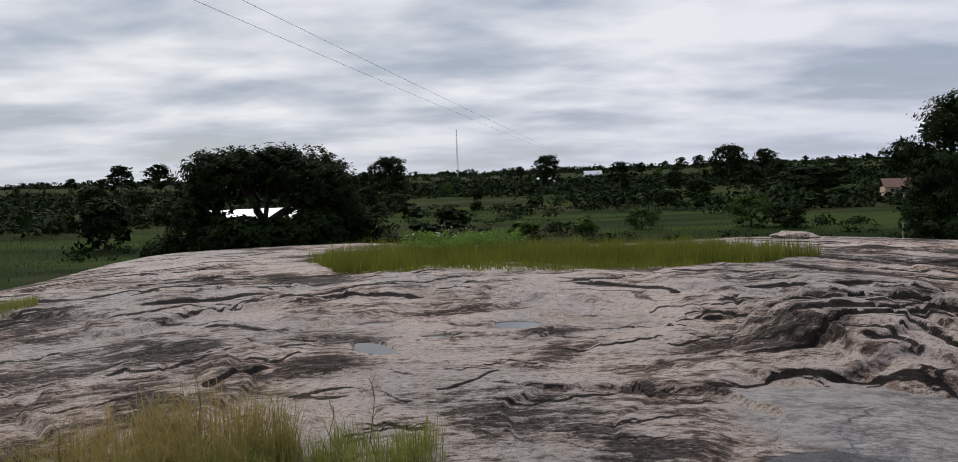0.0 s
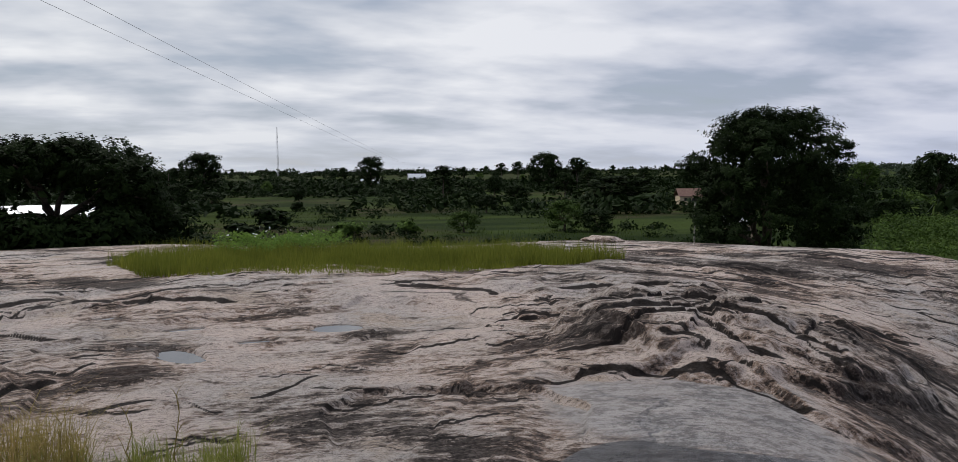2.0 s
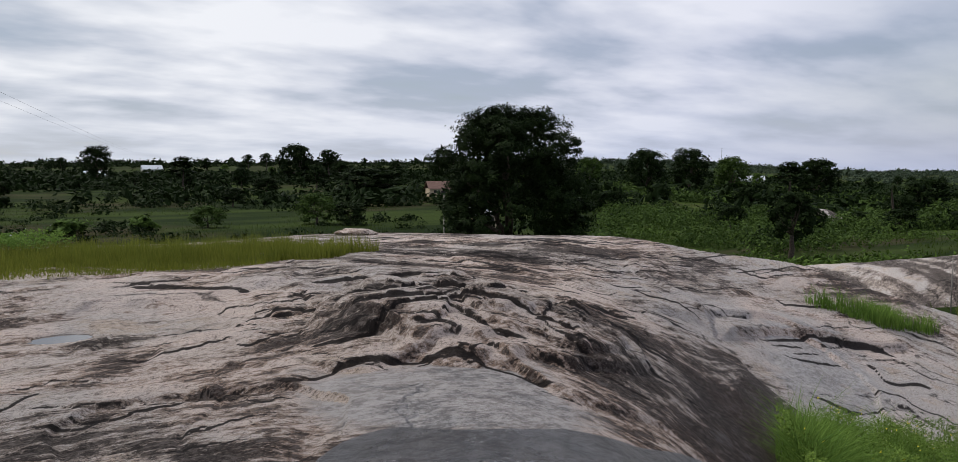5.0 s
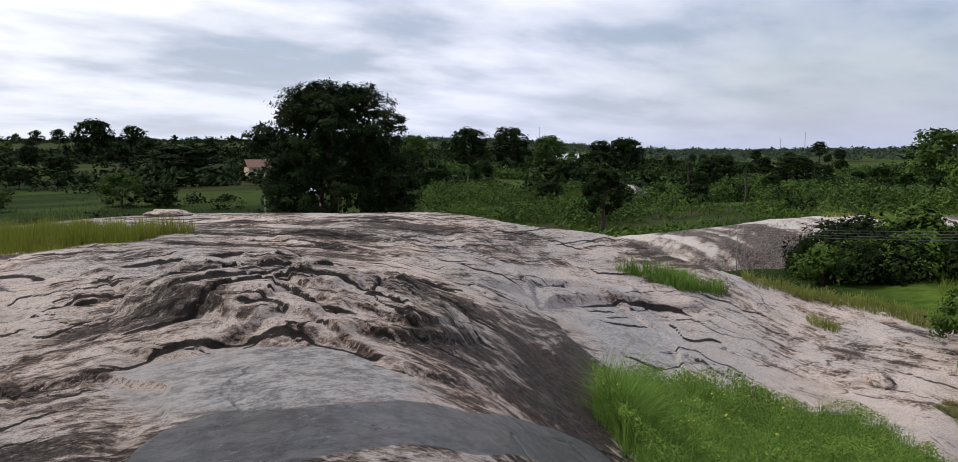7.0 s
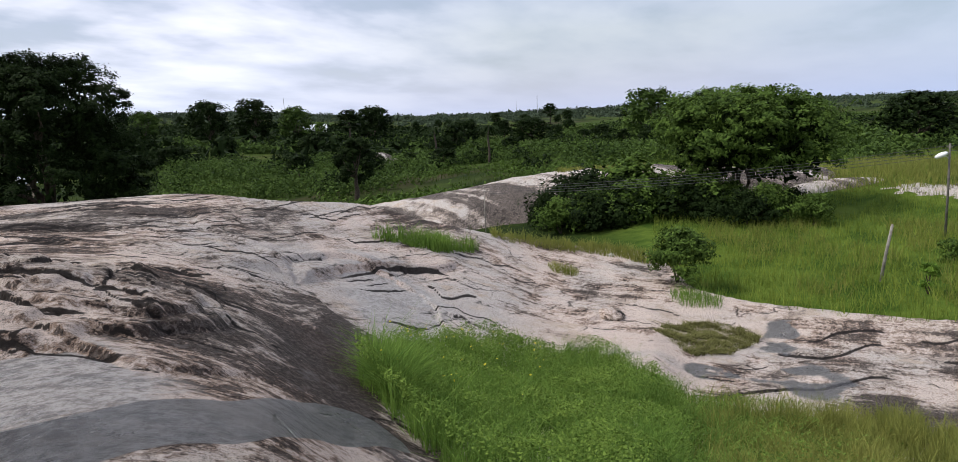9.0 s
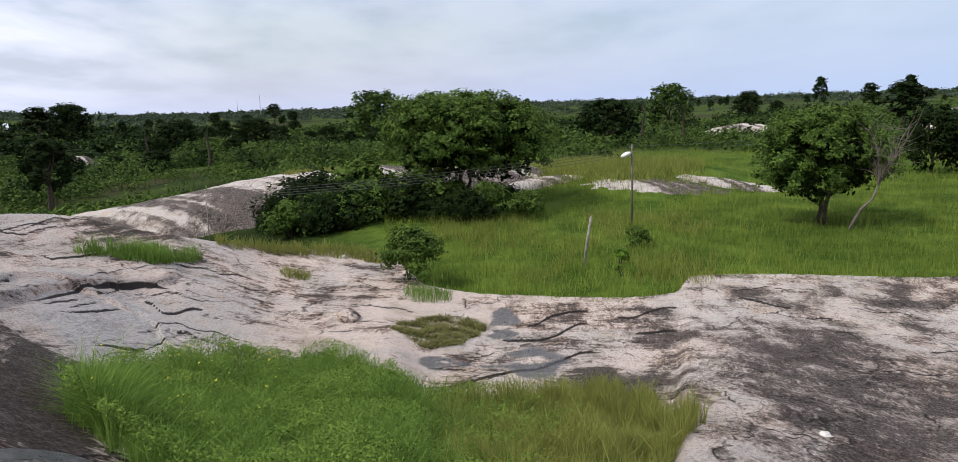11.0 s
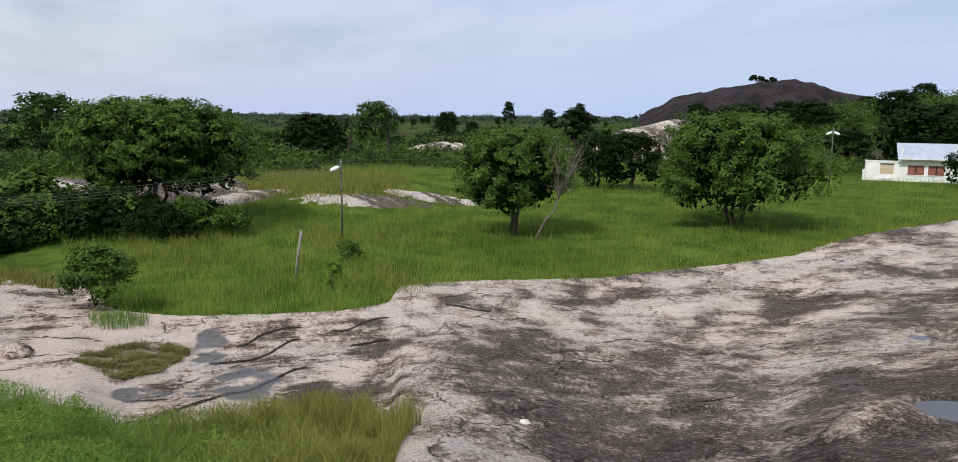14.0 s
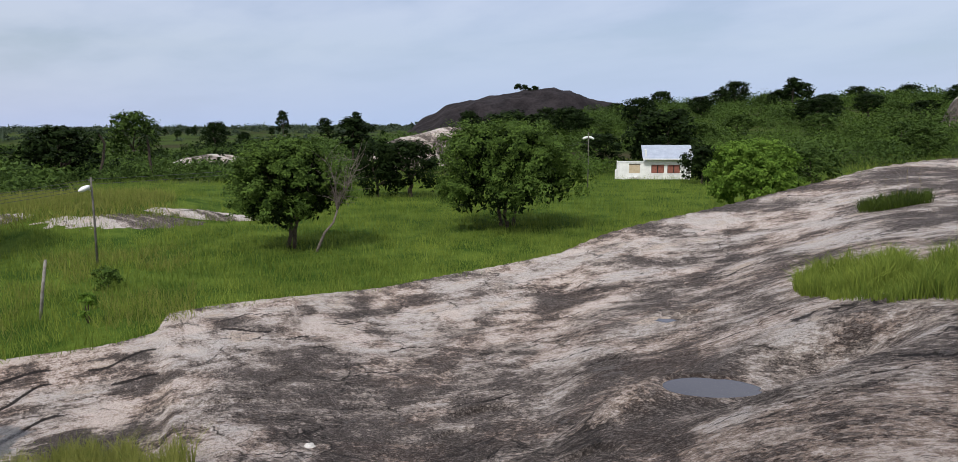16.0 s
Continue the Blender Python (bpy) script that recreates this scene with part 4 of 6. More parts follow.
# ---- grass ----
def between(near, far, soft=0.6):
    """Odds for a strip whose near and far edges are given bearing by bearing."""
    near, far = np.array(near), np.array(far)

    def odds(az, r):
        wob = 0.9 * (fbm(az / 1.2, r / 1.2, 3, 77) - 0.5)
        n, f = np.interp(az, near[:, 0], near[:, 1]), np.interp(az, far[:, 0], far[:, 1])
        return smooth(n - soft / 2, n + soft / 2, r + wob) * (1 - smooth(f - soft / 2, f + soft / 2, r + wob))
    return odds


az, r, x, y = scatter(-13, 25, 12.5, 19.5, 75000, 1, between([(-12.5, 17.3), (-11, 15.2), (-4, 13.7), (5, 13.2), (14, 13.6), (20, 14.6), (24, 16.6)],
                                                            [(-12.5, 17.5), (-9, 18.3), (0, 18.8), (12, 18.4), (24, 16.9)], 0.5))
tall = (0.10 + 0.24 * smooth(13.4, 15.5, r) * (0.7 + 0.6 * fbm(x / 1.2, y / 1.2, 3, 12))) * (0.75 + 0.6 * smooth(0.3, 0.75, fbm(x / 0.3, y / 0.3, 2, 17)))
stuff("grass_island", blades(on_rock(x, y), tall, 0.016, 0.35, 2), leaf_material("island_grass", (0.040, 0.066, 0.008, 1), (0.23, 0.245, 0.042, 1), 0.35, 0.7),
      "low island of yellow-green grass growing on bare rock", "grass")

GULLY = between([(54.5, 9.2), (56, 8.8), (57.6, 8.3), (60, 7.6), (64, 6.4), (75, 5.0), (96, 6.0), (100, 8.6), (103, 11.4)],
                [(54.5, 9.2), (56, 10.4), (58, 12.4), (60, 14.0), (62, 15.4), (66, 17.0), (74, 17.2), (77.3, 14.8), (81, 14.6), (85, 14.6), (88, 13.9), (90, 14.2), (93.5, 15.4), (97.5, 15.0), (100, 13.4), (103, 11.6)], 0.35)
az, r, x, y = scatter(54, 91, 4.5, 18, 92000, 3, lambda a, q: GULLY(a, q) * smooth(54.7, 55.5, a - 0.42 * np.maximum(q - 9.0, 0)) * (1 - smooth(82, 91, a)))
tall = (0.10 + 0.42 * fbm(x / 1.5, y / 1.5, 3, 13) + 0.40 * smooth(0.35, 0.75, fbm(x / 0.28, y / 0.28, 2, 16))) * np.interp(az, [52, 56, 62, 88], [1.1, 1.2, 1.0, 0.8])
stuff("gully_grass", blades(on_rock(x, y), tall * 0.82, 0.009, 0.6, 4, 2), GRASS_RICH, "thick green grass and weeds filling the gully in the rock", "grass")
az, r, x, y = scatter(80, 103.5, 4.5, 16, 56000, 5, lambda a, q: GULLY(a, q) * smooth(80, 89, a))
tall = 0.08 + 0.34 * fbm(x / 1.5, y / 1.5, 3, 14) + 0.36 * smooth(0.35, 0.75, fbm(x / 0.28, y / 0.28, 2, 16))
stuff("dry_grass", blades(on_rock(x, y), tall, 0.012, 0.4, 6, 2), GRASS_DRY, "yellowing seeding grass at the edge of the gully", "grass")


def weeds(a0, a1, r0, r1, count, odds, low_, high_, size, mat, label, seed, name="weeds"):
    """Small broad leaves held among the grass."""
    g = np.random.default_rng(seed)
    az, r, x, y = scatter(a0, a1, r0, r1, count, seed, odds)
    p = on_rock(x, y)
    tops = low_ + (high_ - low_) * (0.35 * g.random(len(x)) + 0.65 * smooth(0.2, 0.8, fbm(x / 0.55, y / 0.55, 3, seed)))
    p[:, 2] += tops
    return stuff(name, leaves(p, np.tile((0.0, 0.0, 1.0), (len(x), 1)), size, 0.6, seed), mat, label, "weeds")


weeds(55, 99, 5, 17, 140000, lambda a, q: GULLY(a, q) * (1 - smooth(78, 97, a)) * (0.35 + 0.65 * smooth(0.36, 0.52, fbm(a / 4.0, q / 1.6, 3, 63))), 0.12, 0.62, 0.042, WEED_LEAF, "broad-leaved green weeds among the gully grass", 64)
weeds(57, 70, 9, 16, 150, lambda a, q: GULLY(a, q) * smooth(0.45, 0.6, fbm(a / 2.0, q / 1.0, 2, 69)), 0.45, 0.75, 0.05, leaf_material("yellow_petals", (0.55, 0.45, 0.03, 1), (0.75, 0.65, 0.08, 1), 0.3), "small yellow and white weed flowers", 65, "weed_flowers")
weeds(-6, 4, 15.5, 18.5, 9000, lambda a, q: patch(a, q, -1.5, 17.2, 4.5, 1.0, 0.5), 0.2, 0.7, 0.06, GRASS_RICH, "leafy weeds at the back of the grass island", 66)
weeds(-6, 4, 16, 18.5, 45, lambda a, q: patch(a, q, -1.5, 17.2, 4.5, 1.0, 0.5), 0.5, 0.8, 0.06, LAMPHEAD, "tiny white weed flowers in the grass", 67, "weed_flowers")


def field_odds(az, r):
    rim = np.interp(az, RIM[:, 0], RIM[:, 1])
    edge = smooth(rim - 0.9, rim + 0.3, r + 1.4 * (fbm(az / 2.0, r / 2.0, 3, 81) - 0.5))
    return edge * np.interp(r, [25, 40, 70, 120], [1.0, 0.55, 0.22, 0.08]) * (1 - 0.92 * smooth(0.5, 0.62, fbm(az / 3.0, r / 7.0, 4, 83)) * smooth(44, 50, r) * (az < 108))


az, r, x, y = scatter(78.5, 165, 25, 130, 900000, 8, field_odds)
tall = np.interp(r, [25, 60, 120], [0.42, 0.50, 0.60]) * (0.35 + 0.6 * fbm(x / 6, y / 6, 3, 15) + 0.8 * smooth(0.35, 0.75, fbm(x / 0.8, y / 0.8, 2, 18)))
z = np.maximum(ground_height(x, y), outcrop_height(x, y, False) - 0.15) - 0.02
stuff("meadow_grass", blades(np.stack([x, y, z], 1), tall, 0.03, 0.4, 9), GRASS, "knee-high bright green grass of the meadow below the rock", "grass")


az, r, x, y = scatter(-42, 80, 50, 240, 90000, 10, lambda a, q: np.interp(q, [50, 240], [1.0, 0.35]) * smooth(0.38, 0.55, fbm(q * np.sin(np.radians(a)) / 25, q * np.cos(np.radians(a)) / 25, 3, 85)))
stuff("field_weeds", blades(on_ground(x, y), 0.5, 0.10, 0.5, 11), WEEDS, "rough green weeds and crops on the fields below", "grass")


def tuft(a0, r0, half_az, half_r, count, tall, mat, label, seed, width=0.014, name="grass_tuft", rock=True, segments=2, lean=0.45):
    az, r, x, y = scatter(a0 - half_az, a0 + half_az, max(1, r0 - half_r), r0 + half_r, count, seed,
                          lambda a, q: patch(a, q, a0, r0, half_az, half_r, 0.25))
    return stuff(name, blades(on_rock(x, y) if rock else on_ground(x, y), tall, width, lean, seed, segments), mat, label, "grass")


def strip(near, far, count, tall, mat, label, seed, width=0.016, name="grass_tuft", lean=0.45):
    near_, far_ = np.array(near), np.array(far)
    az, r, x, y = scatter(near_[0, 0], near_[-1, 0], near_[:, 1].min() - 0.5, far_[:, 1].max() + 0.5, count, seed, between(near, far, 0.4))
    h = tall * (0.5 + 0.9 * smooth(0.3, 0.7, fbm(x / 0.4, y / 0.4, 2, seed)))
    z = np.maximum(outcrop_height(x, y), ground_height(x, y)) - 0.02
    return stuff(name, blades(np.stack([x, y, z], 1), h, width, lean, seed, 2), mat, label, "grass")


strip([(56.8, 23.6), (59.7, 23.9), (62.4, 24.7), (65, 26)], [(56.8, 23.7), (60, 25.3), (62.4, 25.9), (65, 26.3)], 9000, 0.42, GRASS_RICH, "tuft of long green grass in a crack of the rock", 21, 0.02)
strip([(66, 28.6), (70.8, 30.6), (75.5, 31.3), (80, 30.9)], [(66, 29.5), (71, 31.7), (75.5, 32.6), (80, 32.2)], 13000, 0.34, GRASS_DRY, "strip of yellowing grass along the rock edge", 22, 0.02)
tuft(71.6, 27.7, 1.2, 0.6, 700, 0.25, GRASS_DRY, "small patch of short dry grass on the rock", 23)
tuft(81.7, 25.8, 2.0, 0.8, 900, 0.4, GRASS_RICH, "small tuft of green grass on the bare rock", 24)
strip([(78.6, 21.2), (79.4, 20.3), (81, 19.9), (83, 20.1), (85, 20.9), (86.2, 22.2)], [(78.6, 21.4), (79.4, 22.4), (81, 23.4), (83, 23.9), (85, 23.6), (86.2, 22.6)], 18000, 0.09, leaf_material("creeping_mat", (0.055, 0.050, 0.020, 1), (0.19, 0.19, 0.065, 1), 0.2, 1.5),
      "flat brownish-green mat of creeping weeds on rock", 25, 0.03, "weed_mat", 1.6)
strip([(148.9, 18.0), (150.2, 15.8), (152.4, 13.9), (155.8, 12.4), (158.5, 12.1), (163, 12.0)], [(148.9, 18.4), (150.2, 19.6), (152, 19.0), (155.6, 17.4), (158.3, 16.4), (163, 15.5)], 34000, 0.36, GRASS, "island of bright green grass on the rock", 26, 0.016, "grass_island")
tuft(154.8, 32.4, 2.2, 1.3, 2600, 0.42, WEEDS, "clump of dark weedy grass on the rock crest", 27, 0.025, lean=0.7)
tuft(-33, 13.5, 2.0, 0.5, 900, 0.16, GRASS_DRY, "small patch of yellow grass on the rock", 28)
tuft(58.0, 9.6, 1.7, 0.9, 3600, 0.62, GRASS_RICH, "tall arching tussock of bright green grass", 29, 0.016, "grass_tussock", lean=0.5)


# foreground sedge
def arching(roots, tall, width, seed, droop=1.0):
    """Long blades that rise from a root and bow outward, as ribbons of four pieces."""
    g = np.random.default_rng(seed)
    n = len(roots)
    a, h = g.uniform(0, 2 * np.pi, n), tall * g.uniform(0.45, 1.25, n)
    out = h * np.abs(g.normal(0.35, 0.3, n)) * droop
    way = np.stack([np.cos(a), np.sin(a), 0 * a], 1)
    side = np.stack([-np.sin(a), np.cos(a), 0 * a], 1) * (width * g.uniform(0.6, 1.3, n))[:, None] / 2
    rows_ = []
    for k in range(5):
        q = k / 4
        mid = roots + way * (out * q ** 1.8)[:, None] + np.stack([0 * h, 0 * h, h * (q - 0.42 * droop * q ** 3)], 1)
        rows_ += [mid - side * (1.05 - q), mid + side * (1.05 - q)]
    v = np.stack(rows_, 1).reshape(-1, 3)
    i = 10 * np.arange(n)[:, None]
    return v, np.concatenate([i + (2 * k, 2 * k + 1, 2 * k + 3, 2 * k + 2) for k in range(4)])


def sedge_bed(a0, a1, r0, r1, count, per, tall, mat, label, seed, droop=1.0, width=0.006):
    """Clumps of arching blades rooted in the wet hollows at the viewer's feet."""
    g = np.random.default_rng(seed)
    az, r, x, y = scatter(a0, a1, r0, r1, count, seed)
    lush = np.repeat(g.uniform(0.45, 1.3, len(x)) * np.interp(az, [-40, -30, -22, -14, -5], [0.9, 1.1, 1.0, 0.75, 0.6]), per)
    x, y = np.repeat(x, per) + g.normal(0, 0.05, len(x) * per), np.repeat(y, per) + g.normal(0, 0.05, len(y) * per)
    return stuff("sedge", arching(on_rock(x, y), tall * lush, width, seed + 1, droop), mat, label, "grass")


sedge_bed(-40, -15, 4.2, 5.2, 66, 46, 0.56, SEDGE, "brownish sedge growing in wet rock hollows", 31, 1.1)
sedge_bed(-39, -4, 4.05, 4.75, 84, 44, 0.40, GRASS_DRY, "yellow-green grass beside a rock pool", 32, 1.0)
sedge_bed(-34, -18, 4.3, 5.2, 26, 12, 0.85, leaf_material("dry_straw", (0.20, 0.13, 0.04, 1), (0.42, 0.30, 0.12, 1), 0.3), "long dry straw-coloured sedge stems", 33, 1.3, 0.005)


def stalk(az, r, tall, seed, label="single dry weed stalk with thin side twigs"):
    g = np.random.default_rng(seed)
    root = new("weed_stalk")
    p = bent((0, 0, -0.05), (g.normal(0, 0.03), g.normal(0, 0.03), tall), 0, g, 6)
    part("stem", tube(p, np.linspace(0.005, 0.002, 6), 5), SEDGE, root)
    for k in range(9):
        s = p[2 + k % 4]
        a = k * 2.4
        e = s + np.array((math.cos(a) * 0.05, math.sin(a) * 0.05, 0.06)) * g.uniform(0.6, 1.5)
        part("twig", tube([s, (s + e) / 2 + (0, 0, 0.01), e], (0.0025, 0.002, 0.001), 4), SEDGE, root)
    x, y = bearing(az, r)
    root.location = (x, y, outcrop_z(x, y))
    return tagged(root, label, "weed", "weed stalks in the sedge")


for k, (a, d, tall) in enumerate([(-20.8, 4.3, 0.62), (-11.5, 4.3, 0.42), (-8.7, 4.3, 0.5), (-30.5, 4.4, 0.4), (-16.5, 4.5, 0.38)]):
    stalk(a, d, tall, 40 + k)

for k, (a, d, tall) in enumerate([(154.2, 32.0, 1.1), (155.4, 32.3, 1.4), (156.2, 32.6, 1.2), (155.0, 32.6, 1.0)]):
    stalk(a, d, tall, 50 + k, "dry reddish twig standing in the weeds on the crest")

# ---- the nearer trees ----
GAP = 1.25 - ground_z(*bearing(-16, 46))
put(tree("huge spreading tree behind the rock crest, leaves coloured dark for backlight", 7.5, 13.0, 0.24, 51, LEAF_DARK, 0.36, 0.42, blobs=84, per=24, sprays=28, close=22, skirt=0.30, ball=(0.075, 0.12), belly=0.3, gap=(2.5, GAP)), -16, 46)
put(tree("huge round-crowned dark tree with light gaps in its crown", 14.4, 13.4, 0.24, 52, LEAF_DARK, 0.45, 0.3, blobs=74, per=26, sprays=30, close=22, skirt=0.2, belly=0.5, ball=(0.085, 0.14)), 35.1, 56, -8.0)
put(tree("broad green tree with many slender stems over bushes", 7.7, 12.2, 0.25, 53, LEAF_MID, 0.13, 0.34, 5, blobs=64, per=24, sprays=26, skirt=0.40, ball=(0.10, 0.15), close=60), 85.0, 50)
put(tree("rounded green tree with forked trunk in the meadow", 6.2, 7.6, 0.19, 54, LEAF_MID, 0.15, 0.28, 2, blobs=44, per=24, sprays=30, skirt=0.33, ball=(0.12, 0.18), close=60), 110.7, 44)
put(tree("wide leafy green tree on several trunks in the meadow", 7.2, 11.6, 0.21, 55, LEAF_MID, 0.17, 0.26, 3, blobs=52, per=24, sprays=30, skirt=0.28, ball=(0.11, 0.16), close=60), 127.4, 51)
put(tree("young bright green tree beside the rock edge", 5.7, 7.2, 0.26, 56, LEAF_BRIGHT, 0.12, 0.3, 3, blobs=40, per=22, sprays=20, skirt=0.26), 145.6, 60)
put(tree("slim dark tree with narrow crown on the plain", 6.8, 4.8, 0.30, 57, LEAF_DARK, 0.26, 0.35, blobs=20, per=18, sprays=14, skirt=0.3), 55.8, 82)


def dead_tree(az, r, height, seed):
    g = np.random.default_rng(seed)
    root = new("dead_tree")
    top = np.array((1.1, 0.3, height * 0.42))
    part("trunk", tube(bent((-0.2, 0, -0.2), top, 0, g), np.linspace(0.09, 0.05, 5), 8), DEADWOOD, root, shade=True)
    for k in range(9):
        a = k * 2.4
        e = top + np.array((math.cos(a) * 0.9 + 0.3, math.sin(a) * 0.9, height * g.uniform(0.25, 0.58)))
        p = bent(top, e, 0.15, g, 5)
        part("branch", tube(p, np.linspace(0.032, 0.010, 5), 5), DEADWOOD, root)
        for j in range(16):
            s = p[1 + j % 4]
            q = s + g.normal(0, 0.5, 3) + (0, 0, 0.4)
            part("twig", tube([s, (s + q) / 2 + g.normal(0, 0.05, 3), q], (0.012, 0.008, 0.004), 4), DEADWOOD, root)
    x, y = bearing(az, r)
    root.location = (x, y, ground_z(x, y))
    root.rotation_euler = (0, 0, radians(-110))
    return tagged(root, "leafless grey dead tree leaning beside a green one", "tree")


dead_tree(113.0, 42.0, 5.4, 61)


def shrub(label, height, width, leaf, seed, mat, per=10, sprays=10, n=9):
    """A bush: a few stems and a crown of leaf clumps down to the ground."""
    g = np.random.default_rng(seed)
    root = new("shrub")
    balls = []
    for k in range(n):
        a = k * 2.39996
        f = (k + 0.5) / n
        br = width * g.uniform(0.16, 0.25)
        d = width * 0.34 * math.sqrt(f) * g.uniform(0.6, 1.1)
        balls.append((d * math.cos(a), d * math.sin(a), max(br * 0.6, height * (1 - 0.75 * f * g.random()) - br * 0.8), br))
    for k in range(3):
        b = balls[k * 3 % n]
        part("stem", tube(bent((0, 0, -0.1), b[:3], 0, g, 4), np.linspace(0.035, 0.012, 4) * max(1, height / 2), 5), BARK, root)
    leaf_part("crown", clumps(balls, per, sprays, leaf, seed + 3), mat, root)
    return tagged(root, label, "shrub")


sapling = put(shrub("leafy dark green sapling at the rock edge", 2.35, 2.6, 0.15, 71, LEAF_MID, 22, 16, 16), 80.4, 28.2, -5.3)
put(shrub("small leafy bush in the meadow grass", 1.0, 1.5, 0.14, 72, LEAF_MID), 98.3, 35.5)
put(shrub("thin young bush in the meadow grass", 1.1, 0.9, 0.12, 73, LEAF_BRIGHT), 97.0, 29.5)

# thicket under and beside the many-stemmed tree
bush_a = put(shrub("dense dark green bush in a thicket", 2.4, 4.4, 0.24, 74, LEAF_DARK, 16, 14, 14), 74.0, 45)
bush_b = put(shrub("dense green bush in a thicket", 2.6, 4.0, 0.24, 75, LEAF_MID, 16, 14, 14), 77.0, 46)
for k in range(16):
    a, d = 70.5 + 1.25 * k + rng.normal(0, 0.3), 44 + 5 * rng.random()
    x, y = bearing(a, d)
    s = rng.uniform(0.6, 1.6) * (1.1 if 72 < a < 84 else 0.6)
    copy_thing((bush_a, bush_b)[k % 2], pose(x, y, ground_z(x, y), 0, 0, 57 * k) @ Matrix.Scale(s, 4))

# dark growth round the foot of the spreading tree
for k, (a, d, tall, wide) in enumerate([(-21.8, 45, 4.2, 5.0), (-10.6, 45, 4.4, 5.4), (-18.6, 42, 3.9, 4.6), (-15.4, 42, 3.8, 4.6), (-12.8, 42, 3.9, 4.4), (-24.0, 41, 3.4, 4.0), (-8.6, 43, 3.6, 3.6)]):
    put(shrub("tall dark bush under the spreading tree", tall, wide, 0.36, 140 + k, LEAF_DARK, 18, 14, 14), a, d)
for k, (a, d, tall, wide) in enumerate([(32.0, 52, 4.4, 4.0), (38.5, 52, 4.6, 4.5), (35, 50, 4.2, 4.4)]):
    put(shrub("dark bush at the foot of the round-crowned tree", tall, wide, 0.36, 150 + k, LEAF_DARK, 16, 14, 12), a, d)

# ---- trees of the plain ----
proto = [tree("dark round-crowned tree on the plain", 8, 8.5, 1.05, 80, LEAF_DARK, 0.22, 0.2, blobs=18, per=10, sprays=6, skirt=0.14, ball=(0.17, 0.24)),
         tree("dark tree with uneven crown on the plain", 9, 7.5, 1.0, 81, LEAF_DARK, 0.24, 0.3, blobs=16, per=10, sprays=6, skirt=0.26, ball=(0.17, 0.24)),
         tree("green tree with loose crown on the plain", 8, 7.5, 0.95, 82, LEAF_MID, 0.22, 0.25, blobs=16, per=10, sprays=6, skirt=0.18, ball=(0.17, 0.24)),
         tree("tall slim tree with bare lower trunk", 12, 6.0, 0.95, 83, LEAF_DARK, 0.22, 0.5, blobs=12, per=9, sprays=6, skirt=0.45, ball=(0.17, 0.24))]
full = [tree("dense dark round-crowned tree on the plain", 8, 8.5, 0.55, 180, LEAF_DARK, 0.24, 0.2, blobs=34, per=12, sprays=7, skirt=0.12, ball=(0.11, 0.17), belly=0.42),
        tree("tall dark tree with uneven crown on the plain", 9, 7.5, 0.52, 181, LEAF_DARK, 0.26, 0.3, blobs=32, per=12, sprays=7, skirt=0.2, ball=(0.11, 0.18), belly=0.45),
        tree("green tree with loose crown on the plain", 8, 7.5, 0.50, 182, LEAF_BUSH, 0.22, 0.25, blobs=30, per=12, sprays=7, skirt=0.14, ball=(0.11, 0.18), belly=0.42)]
for p in full:
    tagged(p, group="trees of the plain")
for k, p in enumerate(proto):
    tagged(p, group="trees of the plain")
low = [shrub("dark bush on the plain", 2.4, 3.6, 0.62, 85, LEAF_DARK, 10, 8, 9), shrub("green bush on the plain", 2.0, 3.4, 0.62, 86, LEAF_MID, 10, 8, 9)]
for p in low:
    tagged(p, group="bushes of the plain")
used = set()


def stand(thing, az, r, size, tall=1.0, exact=False):
    x, y = bearing(az, r)
    m = pose(x, y, ground_z(x, y) - 0.1, 0, 0, (az * 37 + r * 11) % 360) @ Matrix.Diagonal((size, size, size * tall, 1))
    if thing.name not in used:
        used.add(thing.name)
        thing.matrix_basis = m
        return thing
    return copy_thing(thing, m @ Matrix.Diagonal((*(1 / c for c in thing.scale), 1)) if exact else m)


def reach(az, el, r0=45.0, r1=1600.0):
    """Distance at which the ground of a bearing lies at that angle below the eye."""
    rs = np.geomspace(r0, r1, 400)
    x, y = rs * math.sin(radians(az)), rs * math.cos(radians(az))
    e = np.degrees(np.arctan2(ground_height(x, y) - EYE, rs))
    k = np.argmin(np.abs(e - el))
    return rs[k]


# Single trees and bushes that stand out: bearing, angle of the foot, angle of the top, width in degrees.
WEST = [(-8.5, -1.64, 0.08, 1.9), (-6.1, -1.88, -0.51, 1.6), (0.0, -2.1, -1.39, 1.0), (-6.7, -0.68, 2.36, 2.8), (7.9, -0.85, -0.11, 0.8), (12.6, -3.87, -2.16, 2.2),
        (16.8, -1.54, -0.18, 1.8), (14.4, -2.39, -0.92, 1.6), (16.8, -2.36, -1.68, 0.8), (8.2, -3.91, -2.69, 1.9), (-1.9, -3.31, -1.89, 2.8), (3.7, -4.11, -2.7, 2.4),
        (-3.9, -4.09, -2.91, 2.8), (24.5, -1.66, 0.49, 4.7), (20.4, -3.77, -1.33, 2.9), (22.9, -3.88, -2.05, 2.4), (-24.4, -1.09, 0.41, 1.6), (-26.0, -1.74, -0.6, 1.7), (-27.4, -1.16, 0.72, 1.9)]
